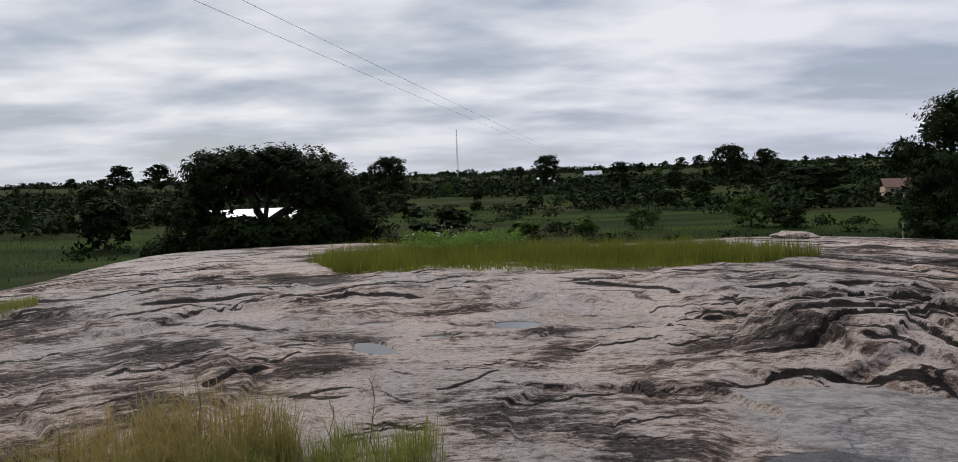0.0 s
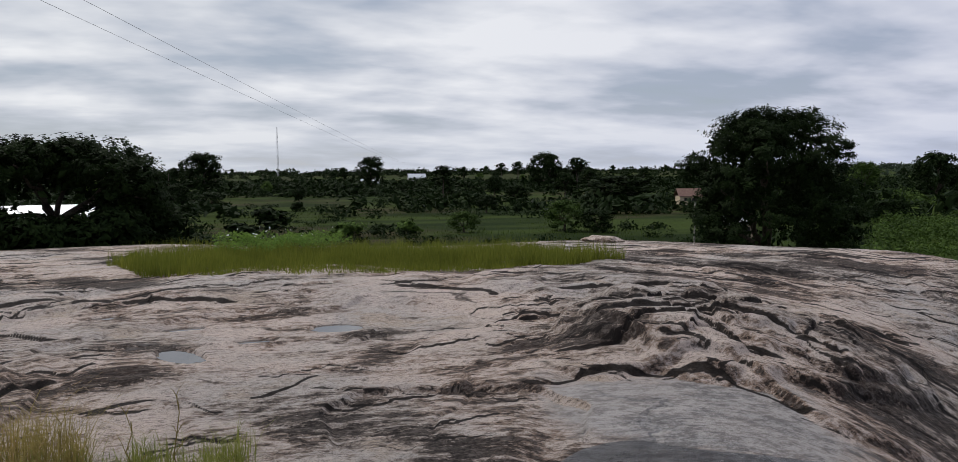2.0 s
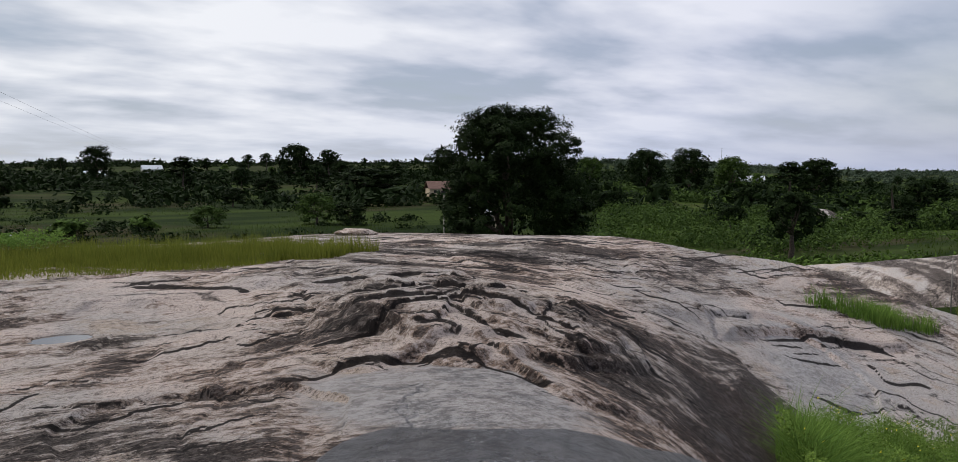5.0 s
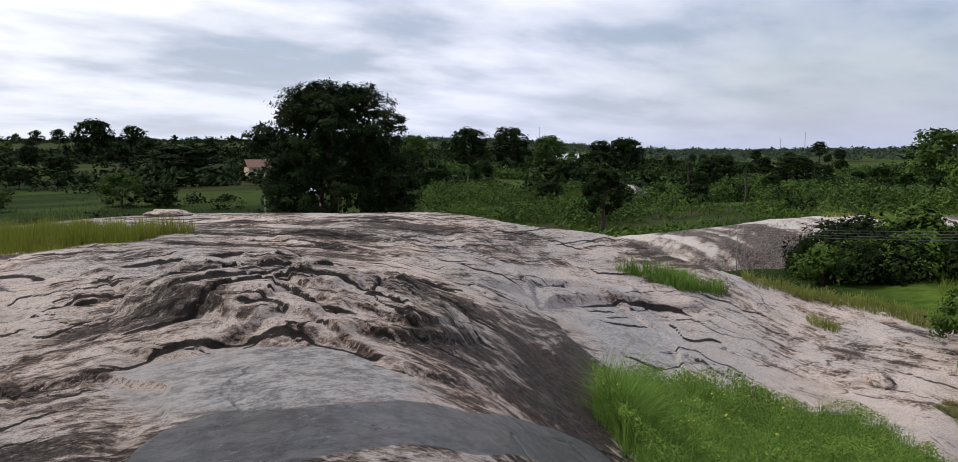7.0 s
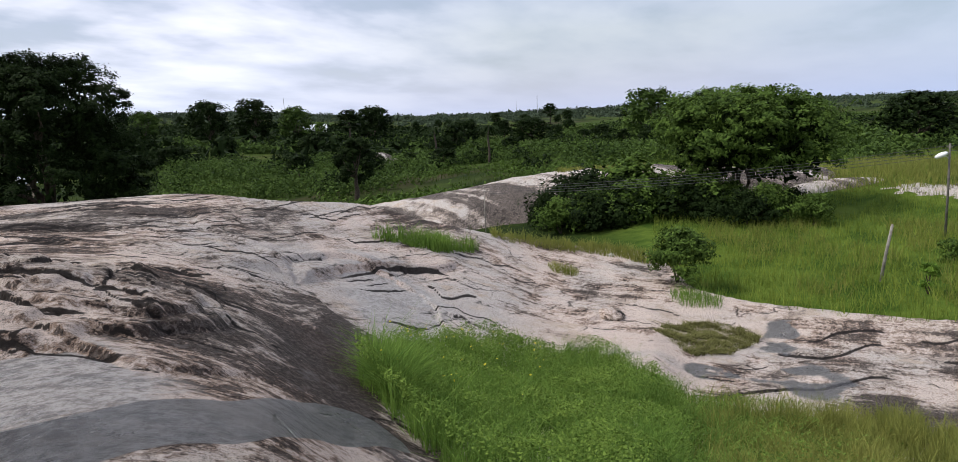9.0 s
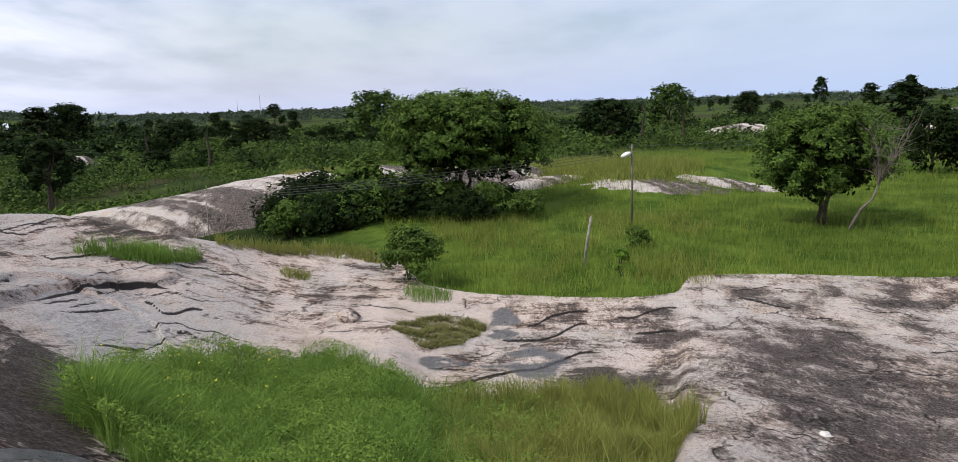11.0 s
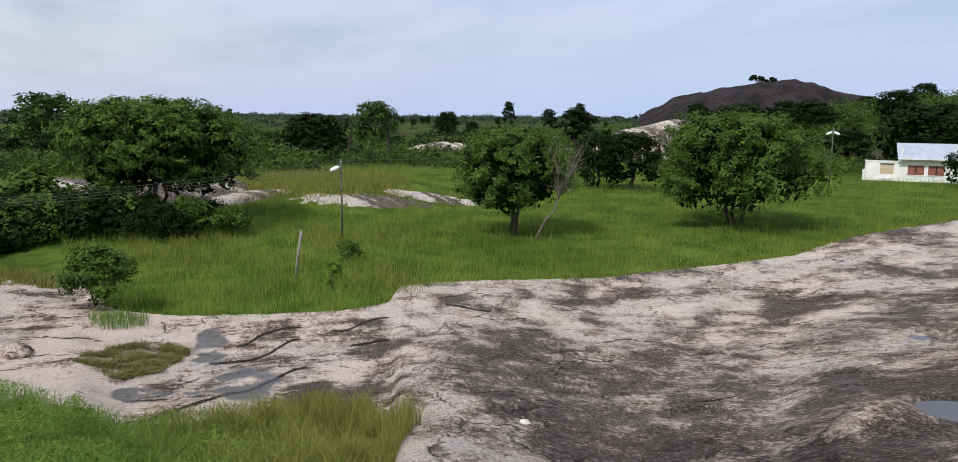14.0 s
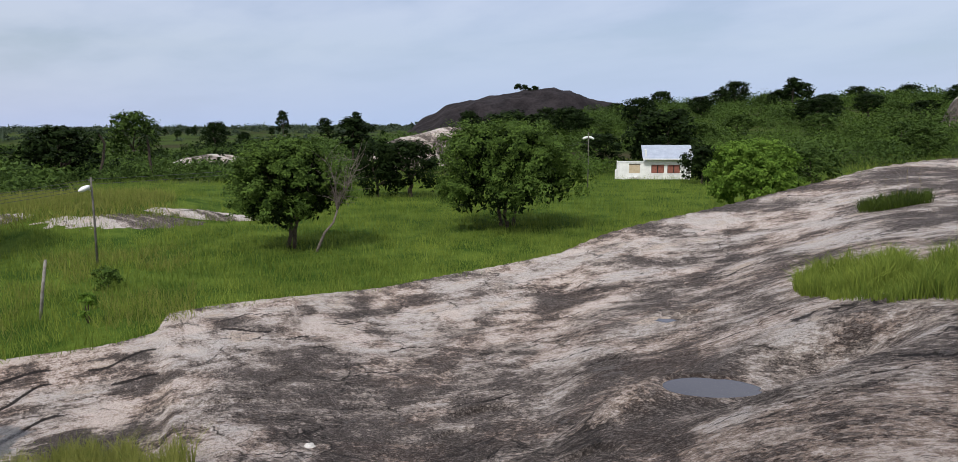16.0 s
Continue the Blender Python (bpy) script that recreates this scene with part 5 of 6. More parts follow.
EAST = [(45.5, -1.54, 1.8, 2.9), (48.7, -1.5, 1.82, 2.8), (51.6, -1.66, 1.17, 2.2), (57.4, -1.96, 0.92, 2.8), (55.6, -2.1, 0.73, 1.8), (41.3, -1.08, 1.24, 2.1), (64.2, -2.52, -0.43, 2.8),
        (69.4, -2.75, -0.43, 2.8), (78.4, -2.7, 1.35, 4.4), (95.8, -3.6, 0.2, 4.8), (105.8, -1.65, 0.41, 1.8), (100.4, -2.43, 1.16, 3.1),
        (117.5, -5.39, -0.87, 3.7), (120.1, -5.43, -0.89, 4.2), (149.6, -4.56, -1.56, 3.5), (142.1, -4.3, -1.38, 3.0)]
FARAWAY = [(19.0, 460, 2.27, 2.5), (21.3, 460, 1.85, 1.6), (-25.5, 400, 2.14, 1.9), (-23.0, 400, 2.18, 1.9), (5.5, 460, 2.08, 1.9), (113.6, 500, 0.66, 1.1), (116.0, 500, 1.1, 1.0),
           (110.6, 420, 1.19, 1.0), (148.0, 260, 3.3, 1.3), (124.6, 330, 1.18, 1.6)]


def standing(rows_, known=False):
    for k, (a, foot, top, wide) in enumerate(rows_):
        r = foot if known else reach(a, foot)
        x, y = bearing(a, r)
        high = EYE + r * math.tan(radians(top)) - ground_z(x, y)
        across = r * radians(wide)
        slim = high / max(across, 0.1)
        thing = proto[3] if slim > 1.5 else (low[k % 2] if high < 4.0 else full[k % 3])
        base = {0: (8, 8.5), 1: (9, 7.5), 2: (8, 7.5)}.get(k % 3) if thing in full else ((12, 6.0) if thing is proto[3] else (2.2, 3.5))
        s = 1.18 * across / base[1]
        stand(thing, a, r, s, 0.97 * high / (base[0] * s), True)


standing(WEST), standing(EAST), standing(FARAWAY, True)


# ---- scattered growth ----
def wooded(az, r):
    """How likely a tree is at a place: open fields close by in the north, belts of trees beyond, thick bush in the east."""
    n = fbm(r * np.sin(np.radians(az)) / 90, r * np.cos(np.radians(az)) / 90, 3, 91)
    north = smooth(240, 380, r) * 0.95 + 0.06
    east = 0.35 + 0.3 * smooth(100, 200, r)
    return np.where(az < 40, north, east) * smooth(0.30, 0.5, n)


az, r, x, y = scatter(-42, 122, 110, 800, 1500, 95, wooded)
for k in range(min(len(az), 100)):
    stand(proto[(0, 1, 2, 0, 1, 2, 3)[k % 7]], az[k], r[k], float(0.6 + 0.7 * rng.random()))
az, r, x, y = scatter(60, 128, 380, 900, 46, 97)
for k in range(len(az)):
    stand(proto[(0, 1, 2, 1, 0)[k % 5]], az[k], r[k], float(0.5 + 0.4 * rng.random()))
az, r, x, y = scatter(126, 170, 112, 330, 105, 96)
for k in range(len(az)):
    stand(full[(2, 2, 0, 2, 1)[k % 5]], az[k], r[k], float(0.75 + 0.5 * rng.random()))


az, r, x, y = scatter(41, 79, 92, 300, 84, 98, lambda a, q: smooth(0.36, 0.5, fbm(q * np.sin(np.radians(a)) / 40, q * np.cos(np.radians(a)) / 40, 3, 88)))
for k in range(len(az)):
    stand(full[(0, 2, 1, 0)[k % 4]], az[k], r[k], float(0.32 + 0.45 * rng.random()))


def cover(name, az, r, size, mat, label, seed, sprays=46, leaf=0.34, loose=0.28):
    """Bushes past counting, as one mesh of leaf sprays."""
    g = np.random.default_rng(seed)
    n = len(az)
    x, y = r * np.sin(np.radians(az)), r * np.cos(np.radians(az))
    z = ground_height(x, y)
    s = size * g.uniform(0.5, 1.4, n)
    d = g.normal(0, 1, (n, sprays, 3))
    d /= np.linalg.norm(d, axis=2, keepdims=True)
    d[..., 2] = np.abs(d[..., 2])
    lump = g.normal(0, loose, (n, 8, 3))[:, np.arange(sprays) % 8]
    p = np.stack([x, y, z], 1)[:, None] + (d * 0.62 * g.uniform(0.7, 1.0, (n, sprays, 1)) + lump * (1, 1, 0.5)) * s[:, None, None] * (1, 1, 0.85)
    scale = np.repeat(s, sprays) * leaf
    v, f = leaves(p.reshape(-1, 3), d.reshape(-1, 3) + (0, 0, 0.3), scale, 0.7, seed)
    return stuff(name, (v, f), mat, label, "bushes")


def patchy(scale, seed, lo, hi, most=1.0):
    return lambda a, q: most * smooth(lo, hi, fbm(q * np.sin(np.radians(a)) / scale, q * np.cos(np.radians(a)) / scale, 3, seed))


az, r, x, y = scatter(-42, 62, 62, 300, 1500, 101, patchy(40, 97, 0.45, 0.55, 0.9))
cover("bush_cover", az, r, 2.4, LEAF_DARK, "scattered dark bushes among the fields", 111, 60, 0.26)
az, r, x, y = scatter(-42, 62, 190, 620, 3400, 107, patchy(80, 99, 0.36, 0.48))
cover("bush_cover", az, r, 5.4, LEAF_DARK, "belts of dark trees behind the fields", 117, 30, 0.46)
az, r, x, y = scatter(42, 118, 75, 165, 900, 102, patchy(20, 98, 0.46, 0.53))
cover("bush_cover", az, r, 4.0, LEAF_BUSH, "thick green bush covering the lowland", 112, 260, 0.115, 0.22)
az, r, x, y = scatter(42, 118, 165, 420, 3900, 108, patchy(44, 94, 0.46, 0.53))
cover("bush_cover", az, r, 4.4, LEAF_BUSH, "belts of trees and bush across the lowland", 118, 80, 0.22, 0.2)
az, r, x, y = scatter(40, 118, 95, 420, 420, 207, patchy(38, 96, 0.44, 0.52))
cover("bush_cover", az, r, np.interp(r, [95, 200, 420], [3.4, 6.0, 7.0]), LEAF_DARK, "dark trees standing out of the lowland bush", 208, 170, 0.15, 0.2)
az, r, x, y = scatter(42, 78, 66, 120, 420, 209, patchy(14, 92, 0.40, 0.5))
cover("bush_cover", az, r, 1.7, LEAF_MID, "low leafy scrub below the rock", 210, 70, 0.2, 0.25)
az, r, x, y = scatter(-42, 38, 430, 640, 700, 211, patchy(60, 90, 0.28, 0.42))
cover("far_woods", az, r, 8.2, LEAF_DARK, "wooded skyline behind the fields", 212, 34, 0.4, 0.25)
# sunward far woods: backlit darkness is in their leaf colour
az, r, x, y = scatter(-42, 37, 420, 2600, 3600, 103, patchy(230, 93, 0.42, 0.50))
cover("far_woods", az, r, np.interp(r, [420, 2600], [5.5, 7.5]), LEAF_DARK, "distant belts of dark trees to the horizon", 113, 18, 0.6)
# eastern far woods: haze is in their leaf colour
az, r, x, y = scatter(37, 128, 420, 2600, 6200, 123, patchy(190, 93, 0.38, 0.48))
cover("far_woods", az, r, np.interp(r, [420, 2600], [5.5, 8.5]), LEAF_HAZED, "distant grey-green woods to the horizon", 124, 22, 0.55)
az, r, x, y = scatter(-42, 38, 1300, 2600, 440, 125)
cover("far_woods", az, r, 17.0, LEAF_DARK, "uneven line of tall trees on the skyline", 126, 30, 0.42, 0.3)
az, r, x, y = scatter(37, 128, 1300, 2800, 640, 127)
cover("far_woods", az, r, 15.0, LEAF_HAZED, "grey-green trees along the far skyline", 128, 30, 0.42, 0.3)
az, r, x, y = scatter(108, 134, 230, 400, 420, 109)
cover("bush_cover", az, r, 7.0, LEAF_BUSH, "belt of tall trees below the dark hill", 119, 90, 0.17)
az, r, x, y = scatter(116, 172, 114, 360, 430, 104, lambda a, q: smooth(114, 132, a))
cover("hillside_bush", az, r, np.interp(r, [106, 360], [4.8, 8.2]), LEAF_BUSH, "dense green bush on the rising hillside", 114, 420, 0.088, 0.17)
az, r, x, y = scatter(116, 172, 108, 300, 330, 121, lambda a, q: smooth(114, 132, a))
cover("hillside_bush", az, r, np.interp(r, [106, 360], [3.8, 6.5]), LEAF_MID, "lighter green treetops on the hillside", 122, 360, 0.092, 0.17)
az, r, x, y = scatter(128, 172, 104, 200, 260, 110)
cover("hillside_bush", az, r, 2.2, LEAF_MID, "lighter green scrub at the foot of the hillside", 120, 90, 0.13)
az, r, x, y = scatter(50, 70, 60, 75, 160, 105)
cover("bush_cover", az, r, 1.6, LEAF_MID, "low green bushes beyond the rock", 115)
az, r, x, y = scatter(-42, 34, 44, 62, 300, 106, lambda a, q: np.where(a < -24, 0.9, 0.45))
cover("bush_cover", az, r, np.interp(az, [-42, -25, -22, 34], [3.2, 2.6, 2.0, 2.4]), LEAF_DARK, "dark bushes below the edge of the rock", 116)

for k, (a, d, tall) in enumerate([(-31, 420, 13), (-12.0, 380, 14), (-10.6, 400, 13), (-9.6, 390, 14), (-8.9, 430, 13), (-34, 350, 12), (-29.5, 450, 13), (-28, 440, 12), (62, 150, 8), (66, 130, 7), (98.5, 120, 7), (101.5, 122, 6.5)]):
    put(palm("palm with ragged fronds among the trees", tall, 130 + k), a, d)

dome = bpy.data.objects["rock_dome"]
dome_xyz = np.array([v.co for v in dome.data.vertices]) + np.array((dome.location.x, dome.location.y, 0.0))


def on_dome(x, y):
    """Points on the back of the whaleback, at its nearest vertex."""
    near = [int(np.argmin((dome_xyz[:, 0] - a) ** 2 + (dome_xyz[:, 1] - b) ** 2)) for a, b in zip(x, y)]
    return np.stack([x, y, dome_xyz[near, 2] - 0.05], 1)


for k, (a, q, half_a, half_q, count) in enumerate([(76.3, 58.5, 2.3, 1.5, 900), (72.2, 60.0, 1.1, 0.7, 260), (77.6, 55.5, 1.2, 1.0, 300)]):
    az, r, x, y = scatter(a - half_a, a + half_a, q - half_q, q + half_q, count, 300 + k, lambda u, v: patch(u, v, a, q, half_a, half_q, 0.3))
    stuff("grass_tuft", blades(on_dome(x, y), 0.36, 0.09, 0.5, 310 + k), GRASS_DRY, "patch of yellowing grass on the granite whaleback", "grass")
az, r, x, y = scatter(90, 103, 55, 74, 9000, 320, lambda a, q: patch(a, q, 96.5, 64, 6, 9, 0.5))
stuff("dry_grass", blades(on_ground(x, y), 0.62, 0.075, 0.5, 321), GRASS_DRY, "yellowing grass on the low rise in the meadow", "grass")
az, r, x, y = scatter(82, 104, 28, 46, 9000, 322, lambda a, q: smooth(0.46, 0.58, fbm(a / 3.0, q / 4.0, 3, 323)))
stuff("dry_grass", blades(on_ground(x, y), 0.55, 0.035, 0.5, 324), GRASS_DRY, "paler seeding grass scattered through the meadow", "grass")

# ---- rocks beyond ----
whaleback("rock_dome", 99.8, 55.0, 12, 5, 0.26, "low pale rock with grass on its back", seed=5, blunt=2, rough=0.9, tone=0.32)
whaleback("rock_dome", 105, 58, 9, 3, 0.4, "low pale rock in the meadow", seed=15, blunt=3, rough=0.6, tone=0.2)
whaleback("rock_dome", 90, 58, 9, 4, 0.45, "low pale rock behind the many-stemmed tree", seed=8, blunt=3)
whaleback("rock_dome", 105.5, 150, 24, 14, 3.6, "pale granite slab among the bushes", seed=6)
whaleback("rock_dome", 122.0, 150, 36, 20, 6.9, "pale granite ridge rising above the trees", seed=7, skew=0.3, blunt=2.8, tone=0.12)
whaleback("rock_dome", 57.5, 170, 13, 8, 3.0, "small pale rock in the bush", seed=9)
whaleback("rock_dome", 158.9, 190, 13, 12, 8, "pale boulder high on the wooded hillside", seed=10)
whaleback("dark_hill", 128.3, 470, 146, 90, 22.5, "bare dark inselberg with a flattened top", DARKHILL, 11, 140, 2.4, 0.0, 0.0, 0.30)
whaleback("dark_hill", 140.3, 620, 40, 30, 8, "small dark rock top above the woods", DARKHILL, 13, 60, 3)

hill_top = max(v.co.z for v in bpy.data.objects["dark_hill"].data.vertices)
for k, (a, d) in enumerate([(128.3, 455), (128.8, 458), (129.6, 462), (129.2, 466)]):
    x, y = bearing(a, d)
    drop = (0, 0.5, 1, 1)[k]
    s = 1.15 if k < 3 else 0.8
    copy_thing(low[0], pose(x, y, hill_top - 1.5 - drop, 0, 0, 50 * k) @ Matrix.Scale(s, 4))

# ---- built things ----
def box(x0, x1, y0, y1, z0, z1, bevel=0.0):
    bm = bmesh.new()
    bmesh.ops.create_cube(bm, size=1.0, matrix=Matrix.Translation(((x0 + x1) / 2, (y0 + y1) / 2, (z0 + z1) / 2)) @ Matrix.Diagonal((x1 - x0, y1 - y0, z1 - z0, 1)))
    if bevel:
        bmesh.ops.bevel(bm, geom=bm.edges[:], offset=bevel, segments=1, affect="EDGES")
    return bm


def slab(points, thick):
    """A plate from a quad of corners, thickened downward."""
    v = [Vector(p) for p in points] + [Vector(p) - Vector((0, 0, thick)) for p in points]
    return v, [(0, 1, 2, 3), (7, 6, 5, 4), (0, 4, 5, 1), (1, 5, 6, 2), (2, 6, 7, 3), (3, 7, 4, 0)]


def white_building():
    root = new("house")
    # x runs along the front, y goes back, the front faces the viewer
    part("wall", box(0, 4.3, 0, 0.2, 0, 2.55), WHITE, root, "plain white annexe wall").location = (0, 0, 0)
    part("wall", box(4.3, 10.8, 0, 0.2, 0, 0.95), WHITE, root)
    part("wall", box(4.3, 5.0, 0, 0.2, 0.95, 2.2), WHITE, root)
    part("wall", box(6.9, 7.35, 0, 0.2, 0.95, 2.2), WHITE, root)
    part("wall", box(9.2, 10.8, 0, 0.2, 0.95, 2.2), WHITE, root)
    part("wall", box(4.3, 10.8, 0, 0.2, 2.2, 3.1), WHITE, root)
    part("wall", box(0, 0.2, 0.2, 5, 0, 2.55), WHITE, root)
    part("wall", box(10.6, 10.8, 0.2, 5, 0, 4.4), WHITE, root)
    part("wall", box(4.1, 4.3, 0.2, 5, 0, 4.4), WHITE, root)
    part("wall", box(4.3, 10.6, 4.8, 5, 0, 4.6), WHITE, root)
    part("wall", box(0.2, 4.1, 4.8, 5, 0, 2.5), WHITE, root)
    part("gate_wall", box(-0.35, -0.02, -0.25, 0.1, 0, 1.5), WHITE, root)
    part("coping", box(-0.08, 4.28, -0.06, 0.26, 2.55, 2.66), WHITE, root)
    roof = part("roof", slab([(3.7, -0.7, 3.15), (11.2, -0.7, 3.15), (11.2, 5.3, 5.0), (3.7, 5.3, 5.0)], 0.06), ROOF, root, "blue-grey sheet metal roof")
    for k in range(25):
        x = 3.75 + k * 0.305
        part("rib", slab([(x, -0.7, 3.18), (x + 0.04, -0.7, 3.18), (x + 0.04, 5.3, 5.03), (x, 5.3, 5.03)], 0.03), ROOF, roof)
    part("fascia", box(3.72, 11.18, -0.74, -0.70, 2.98, 3.15), WHITE, root)
    for x0 in (5.0, 7.35):
        w_ = part("window", box(x0, x0 + 1.87, 0.14, 0.18, 0.95, 2.2), DARKROOM, root)
        part("shutter", box(x0 + 0.05, x0 + 0.85, 0.06, 0.12, 1.0, 2.15), SHUTTER, w_, "red-brown shutter")
        part("shutter", box(x0 + 1.02, x0 + 1.82, 0.06, 0.12, 1.0, 2.15), SHUTTER, w_)
        part("sill", box(x0 - 0.05, x0 + 1.92, -0.08, 0.02, 0.87, 0.95), WHITE, w_)
    part("doorway", box(1.75, 3.35, -0.012, 0.02, 0.95, 2.35), OCHRE, root, "boarded opening")
    part("lintel", box(1.7, 3.4, -0.03, 0.0, 2.2, 2.36), DARKROOM, root)
    for k in range(4):
        part("rubble_stone", box(1.7 + k * 0.42, 2.08 + k * 0.42, -0.4, -0.05, 0.0, 0.35 + 0.12 * (k % 2), 0.05), STONE, root)
    x, y = bearing(135.9, 99)
    root.location = (x, y, ground_z(x, y))
    root.scale = (0.87, 0.87, 0.87)
    root.rotation_euler = (0, 0, radians(-138.5 + 4))
    return tagged(root, "small white house with blue-grey metal roof and red-brown shutters", "house")


white_building()


def hut(az, r, wide, deep, eave, ridge, wall, roof, label, turn=0.0, z=None):
    root = new("house")
    a, b = wide / 2, deep / 2
    for x0, x1, y0, y1 in ((-a, a, -b, -b + 0.2), (-a, a, b - 0.2, b), (-a, -a + 0.2, -b + 0.2, b - 0.2), (a - 0.2, a, -b + 0.2, b - 0.2)):
        part("wall", box(x0, x1, y0, y1, 0, eave), wall, root)
    o = 0.5
    part("roof", slab([(-a - o, -b - o, eave - 0.1), (a + o, -b - o, eave - 0.1), (a + o, 0, ridge), (-a - o, 0, ridge)], 0.08), roof, root)
    part("roof", slab([(-a - o, 0, ridge), (a + o, 0, ridge), (a + o, b + o, eave - 0.1), (-a - o, b + o, eave - 0.1)], 0.08), roof, root)
    for k in range(2):
        x0 = -a * 0.6 + k * a * 0.9
        part("window", box(x0, x0 + 1.0, -b - 0.03, -b + 0.03, eave * 0.4, eave * 0.78), DARKROOM, root)
    part("door", box(a * 0.1, a * 0.1 + 0.9, -b - 0.03, -b + 0.03, 0, min(2.05, eave * 0.85)), DARKROOM, root)
    x, y = bearing(az, r)
    root.location = (x, y, ground_z(x, y) if z is None else z)
    root.rotation_euler = (0, 0, radians(-az + turn))
    return tagged(root, label, "house")


hut(-16.2, 60, 7.4, 5.0, 3.15, 3.75, OCHRE, TIN, "house with bright tin roof half hidden by the big tree", 4)
hut(29.6, 250, 7, 6, 2.8, 5.2, OCHRE, REDROOF, "ochre house with rusty red roof on the plain", 15)
hut(9.0, 700, 16, 8, 4, 7.5, WHITE, TIN, "distant pale house with tin roof", 10)
hut(5.5, 520, 14, 7, 3.5, 6, WHITE, TIN, "distant white house with tin roof", -8)
hut(53.0, 420, 12, 7, 4, 6, WHITE, TIN, "distant white building among trees", 5)
hut(33.0, 130, 4, 4, 2.4, 3.6, OCHRE, TIN, "small ochre hut beyond the big tree", 20)


def mast(az, r, height, label):
    root = new("radio_mast")
    g = max(0.5, height * 0.02)
    corners = [(g, 0), (-g / 2, g * 0.87), (-g / 2, -g * 0.87)]
    for cx, cy in corners:
        part("leg", tube([(cx, cy, 0), (cx * 0.6, cy * 0.6, height * 0.7), (cx * 0.3, cy * 0.3, height)], (0.16, 0.13, 0.1), 5), STEEL, root)
    for k in range(14):
        f0, f1 = k / 14, (k + 1) / 14
        for i in range(3):
            (ax, ay), (bx, by) = corners[i], corners[(i + 1) % 3]
            s0, s1 = 1 - 0.7 * f0, 1 - 0.7 * f1
            part("brace", tube([(ax * s0, ay * s0, height * f0), (bx * s1, by * s1, height * f1)], (0.08, 0.08), 4), STEEL, root)
    x, y = bearing(az, r)
    root.location = (x, y, ground_z(x, y))
    return tagged(root, label, "radio mast", "radio masts on the horizon")


def mast_to(az, r, top_el):
    x, y = bearing(az, r)
    mast(az, r, EYE + r * math.tan(radians(top_el)) - ground_z(x, y), "thin lattice radio mast on the horizon")


mast_to(-1.35, 800, 4.2), mast_to(50.9, 1500, 1.75), mast_to(68.3, 1500, 0.75), mast_to(69.9, 1500, 1.15)


def street_lamp(az, r, top_el, arms, label):
    x, y = bearing(az, r)
    z0 = ground_z(x, y)
    h = EYE + r * math.tan(radians(top_el)) - z0
    root = new("street_lamp")
    part("pole", tube([(0, 0, -0.2), (0.02, 0, h * 0.5), (0, 0, h)], (0.062, 0.055, 0.045), 8), POLE, root, shade=True)
    for s in arms:
        arm = part("arm", tube([(0, 0, h - 0.75), (0.1 * s, -0.05, h - 0.62), (0.22 * s, -0.1, h - 0.58)], (0.025, 0.025, 0.025), 6), STEEL, root)
        bm = bmesh.new()
        bmesh.ops.create_uvsphere(bm, u_segments=12, v_segments=8, radius=1, matrix=Matrix.Translation((0.32 * s, -0.12, h - 0.55)) @ pose(0, 0, 0, 0, 25 * s, 0) @ Matrix.Diagonal((0.30, 0.17, 0.13, 1)))
        part("lamp_head", bm, LAMPHEAD, arm, "white lamp head", True)
    part("insulator", box(-0.12, 0.12, -0.03, 0.03, h - 0.2, h - 0.14), POLE, root)
    root.location = (x, y, z0)
    root.rotation_euler = (0, 0, radians(-az))
    return tagged(root, label, "street lamp", "street lamps in the meadow"), (x, y, z0 + h)


lamp_a, top_a = street_lamp(97.7, 41, -3.4, (-1,), "slim grey street lamp carrying cables in the meadow")
lamp_b, top_b = street_lamp(133.7, 76, -0.55, (-1, 1), "street lamp with two white heads near the house")


def post(az, r, foot, height, radius, lean, label, name="post"):
    x, y = bearing(az, r)
    root = new(name)
    part("shaft", tube([(0, 0, -0.3), (lean * 0.5, 0, height * 0.5), (lean, 0, height)], (radius, radius * 0.95, radius * 0.85), 8), POSTWOOD, root, shade=True)
    part("cap", tube([(lean, 0, height), (lean, 0, height + 0.05)], (radius * 0.85, radius * 0.5), 8), POSTWOOD, root)
    root.location = (x, y, foot)
    root.rotation_euler = (0, 0, radians(-az))
    return tagged(root, label, "post"), (x, y, foot + height)


post(94.0, 31, -5.4, 2.15, 0.062, 0.34, "weathered leaning wooden post in the grass")
pole_n, top_n = post(30.0, 60, -8.0, 7.8, 0.07, 0.1, "thin wooden cable pole beyond the rock", "cable_pole")
pole_e, top_e = post(65.6, 44, -5.6, 2.8, 0.03, 0.0, "slim stake carrying cables beyond the rock", "cable_pole")
pole_f, top_f = post(118.9, 92, -5.4, 4.2, 0.06, 0.0, "cable pole behind the meadow trees", "cable_pole")


def cable(a, b, sag, radius, label="thin dark overhead cable"):
    p = [Vector(a).lerp(Vector(b), k / 24) - Vector((0, 0, sag * 4 * (k / 24) * (1 - k / 24))) for k in range(25)]
    me = bpy.data.meshes.new("cable")
    v, f = tube(p, [radius] * 25, 5)
    me.from_pydata([tuple(q) for q in v], [], f)
    me.materials.append(WIRE)
    return tagged(new("cable", me), label, "cable", "overhead cables")


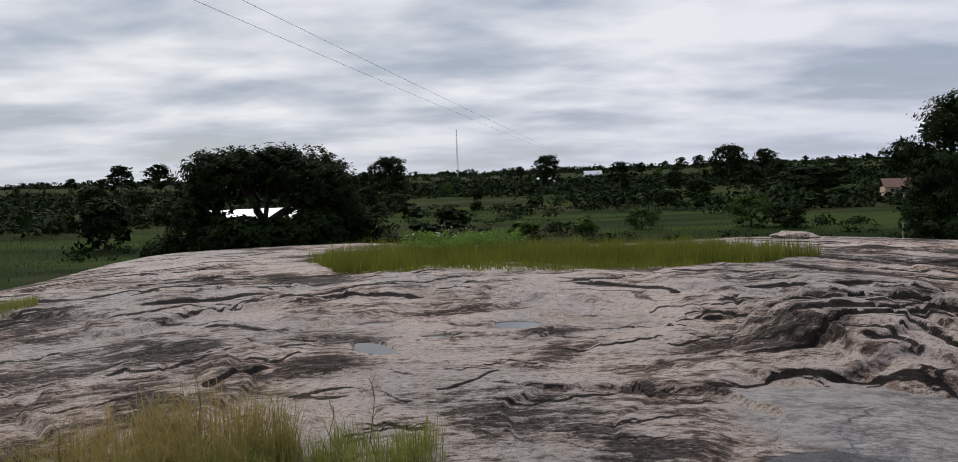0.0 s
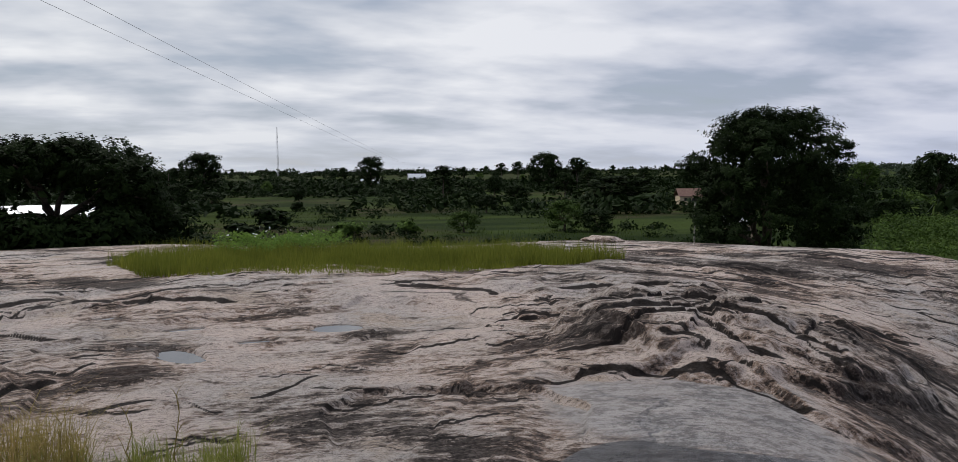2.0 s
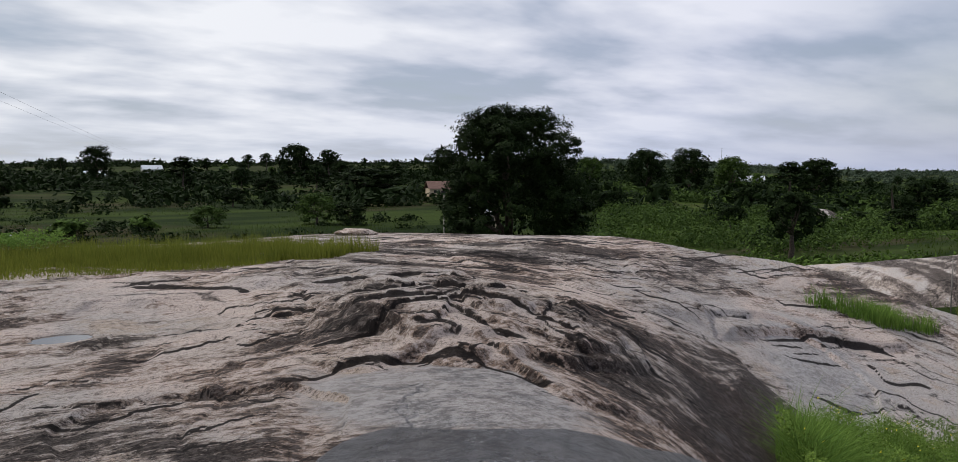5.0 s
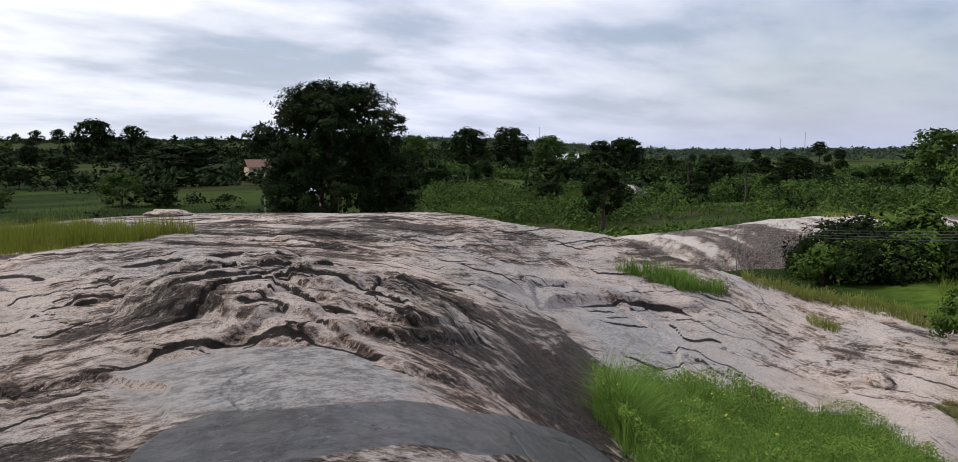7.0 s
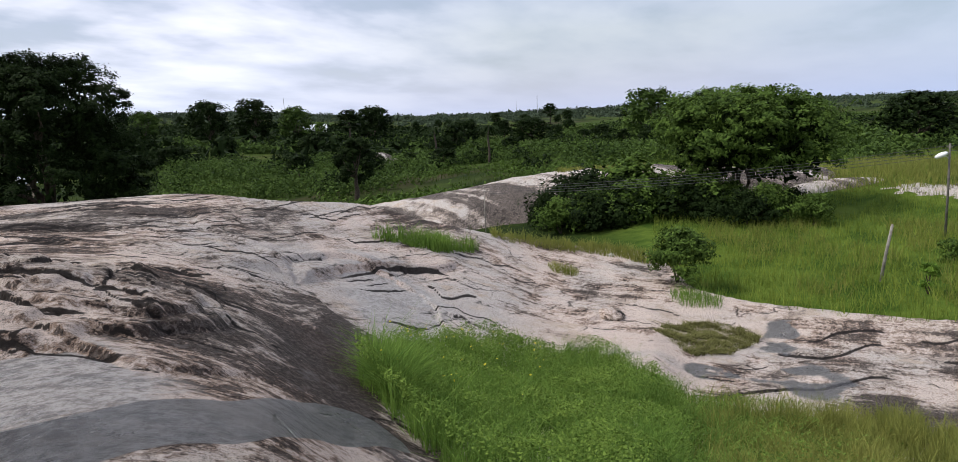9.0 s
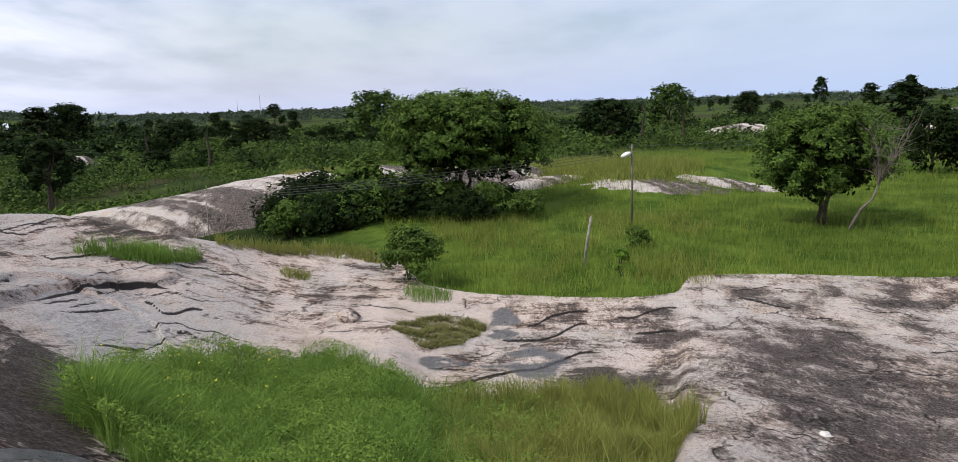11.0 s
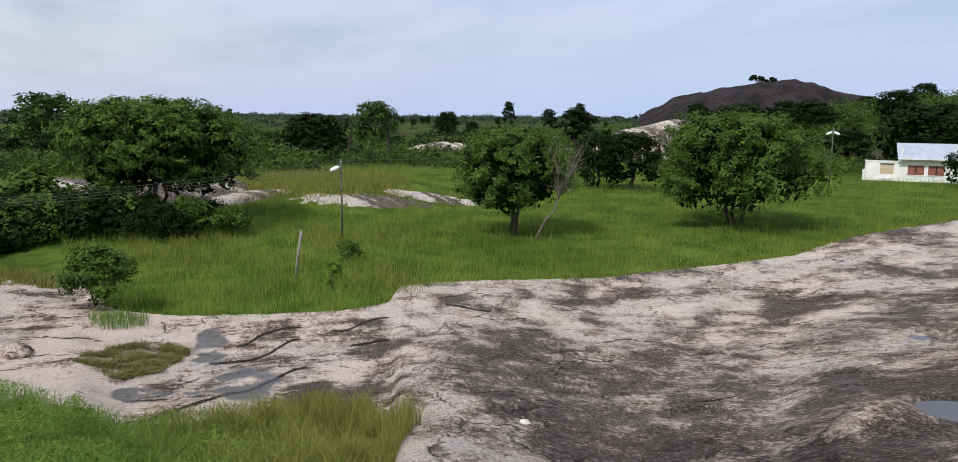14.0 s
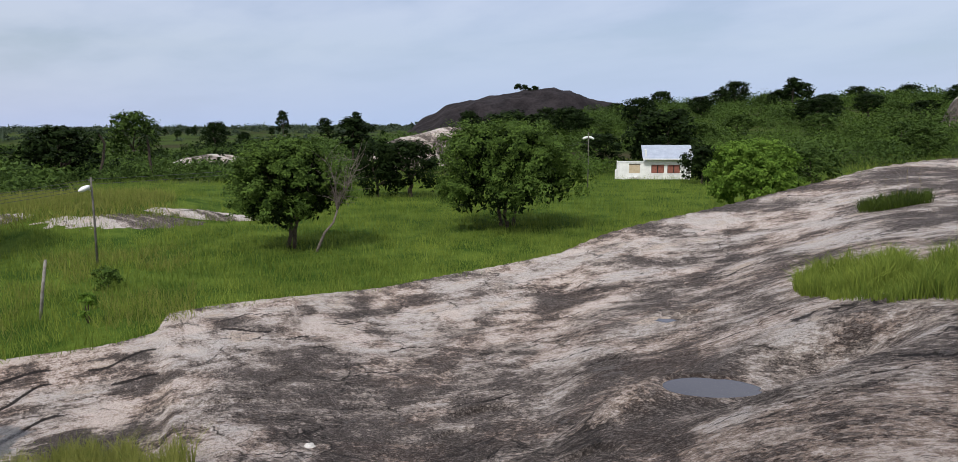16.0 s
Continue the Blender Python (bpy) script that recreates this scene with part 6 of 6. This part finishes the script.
for k in range(4):
    dz = -0.16 * k
    cable((top_e[0], top_e[1], top_e[2] - 0.05 + dz * 0.8), (top_a[0], top_a[1], top_a[2] - 0.1 + dz), 0.35, 0.010)
for k in range(2):
    cable((top_a[0], top_a[1], top_a[2] - 0.1 - 0.25 * k), (top_f[0], top_f[1], top_f[2] - 0.2 * k), 0.5, 0.009)
    cable((top_f[0], top_f[1], top_f[2] - 0.2 * k), (top_b[0], top_b[1], top_b[2] - 0.9 - 0.2 * k), 0.5, 0.009)


def sky_cable(a0, e0, a1, e1, r1, r0=34.0):
    x0, y0 = bearing(a0, r0)
    x1, y1 = bearing(a1, r1)
    p, q = Vector((x0, y0, EYE + r0 * math.tan(radians(e0)))), Vector((x1, y1, EYE + r1 * math.tan(radians(e1))))
    cable(p + (p - q) * 0.25, q, 0.6, 0.009, "thin overhead power cable against the sky")


sky_cable(-18.7, 13.6, 7.6, 1.6, 230), sky_cable(-15.5, 13.7, 8.1, 1.5, 232)


# ---- small things on the rock ----
def stone(az, r, size, seed, label="loose pale stone on the rock", mat=STONE, squash=0.6, z=None):
    g = np.random.default_rng(seed)
    bm = bmesh.new()
    bmesh.ops.create_icosphere(bm, subdivisions=3, radius=1.0)
    for v in bm.verts:
        n = noise.fractal(v.co * 1.3 + Vector((seed, 0, 0)), 1.0, 2.0, 4)
        v.co *= 1 + 0.28 * n
        v.co = Vector((v.co.x * size, v.co.y * size * 0.8, v.co.z * size * squash))
    me = bpy.data.meshes.new("stone")
    bm.to_mesh(me), bm.free()
    me.materials.append(mat)
    ob = new("stone", me)
    x, y = bearing(az, r)
    ob.location = (x, y, (outcrop_z(x, y) if z is None else z) + size * squash * 0.35)
    ob.rotation_euler = (0, 0, seed * 1.7)
    return tagged(ob, label, "stone")


stone(88.6, 12.6, 0.17, 1), stone(87.6, 13.2, 0.08, 2), stone(87.2, 13.4, 0.06, 3), stone(75.2, 22.6, 0.5, 4, "flat grey stone slab lying on the rock", ROCK_FAR, 0.35)
stone(23.3, 23.3, 0.62, 5, "flat boulder on the rock crest", ROCK_FAR, 0.22), stone(112.0, 12.0, 0.09, 6), stone(75.3, 31.5, 0.14, 7, "small white stone at the thicket edge")


def pool(az, r, length, width, turn, seed, label="shallow rain pool lying in a rock hollow"):
    """Still water with a wavering shore, level in a hollow."""
    x0, y0 = bearing(az, r)
    n = 64
    v = [(0.0, 0.0, 0.0)]
    for k in range(n):
        a = 2 * math.pi * k / n
        w_ = 1.1 + 0.42 * noise.noise(Vector((math.cos(a) * 1.7 + seed, math.sin(a) * 1.7, 0))) + 0.2 * noise.noise(Vector((math.cos(a) * 4 - seed, math.sin(a) * 4, 3)))
        lx, ly = math.cos(a) * length / 2 * w_, math.sin(a) * width / 2 * w_
        v.append((lx, ly, 0.0))
    me = bpy.data.meshes.new("pool")
    me.from_pydata(v, [], [(0, 1 + k, 1 + (k + 1) % n) for k in range(n)])
    me.materials.append(WATER)
    ob = new("pool", me)
    ob.location, ob.rotation_euler = (x0, y0, POOL_Z[seed] - 0.012), (0, 0, radians(turn - az))
    return tagged(ob, label, "pool")


for k, (a, r_, l_, w_, t_) in enumerate(POOLS):
    pool(a, r_, l_, w_, t_, k)
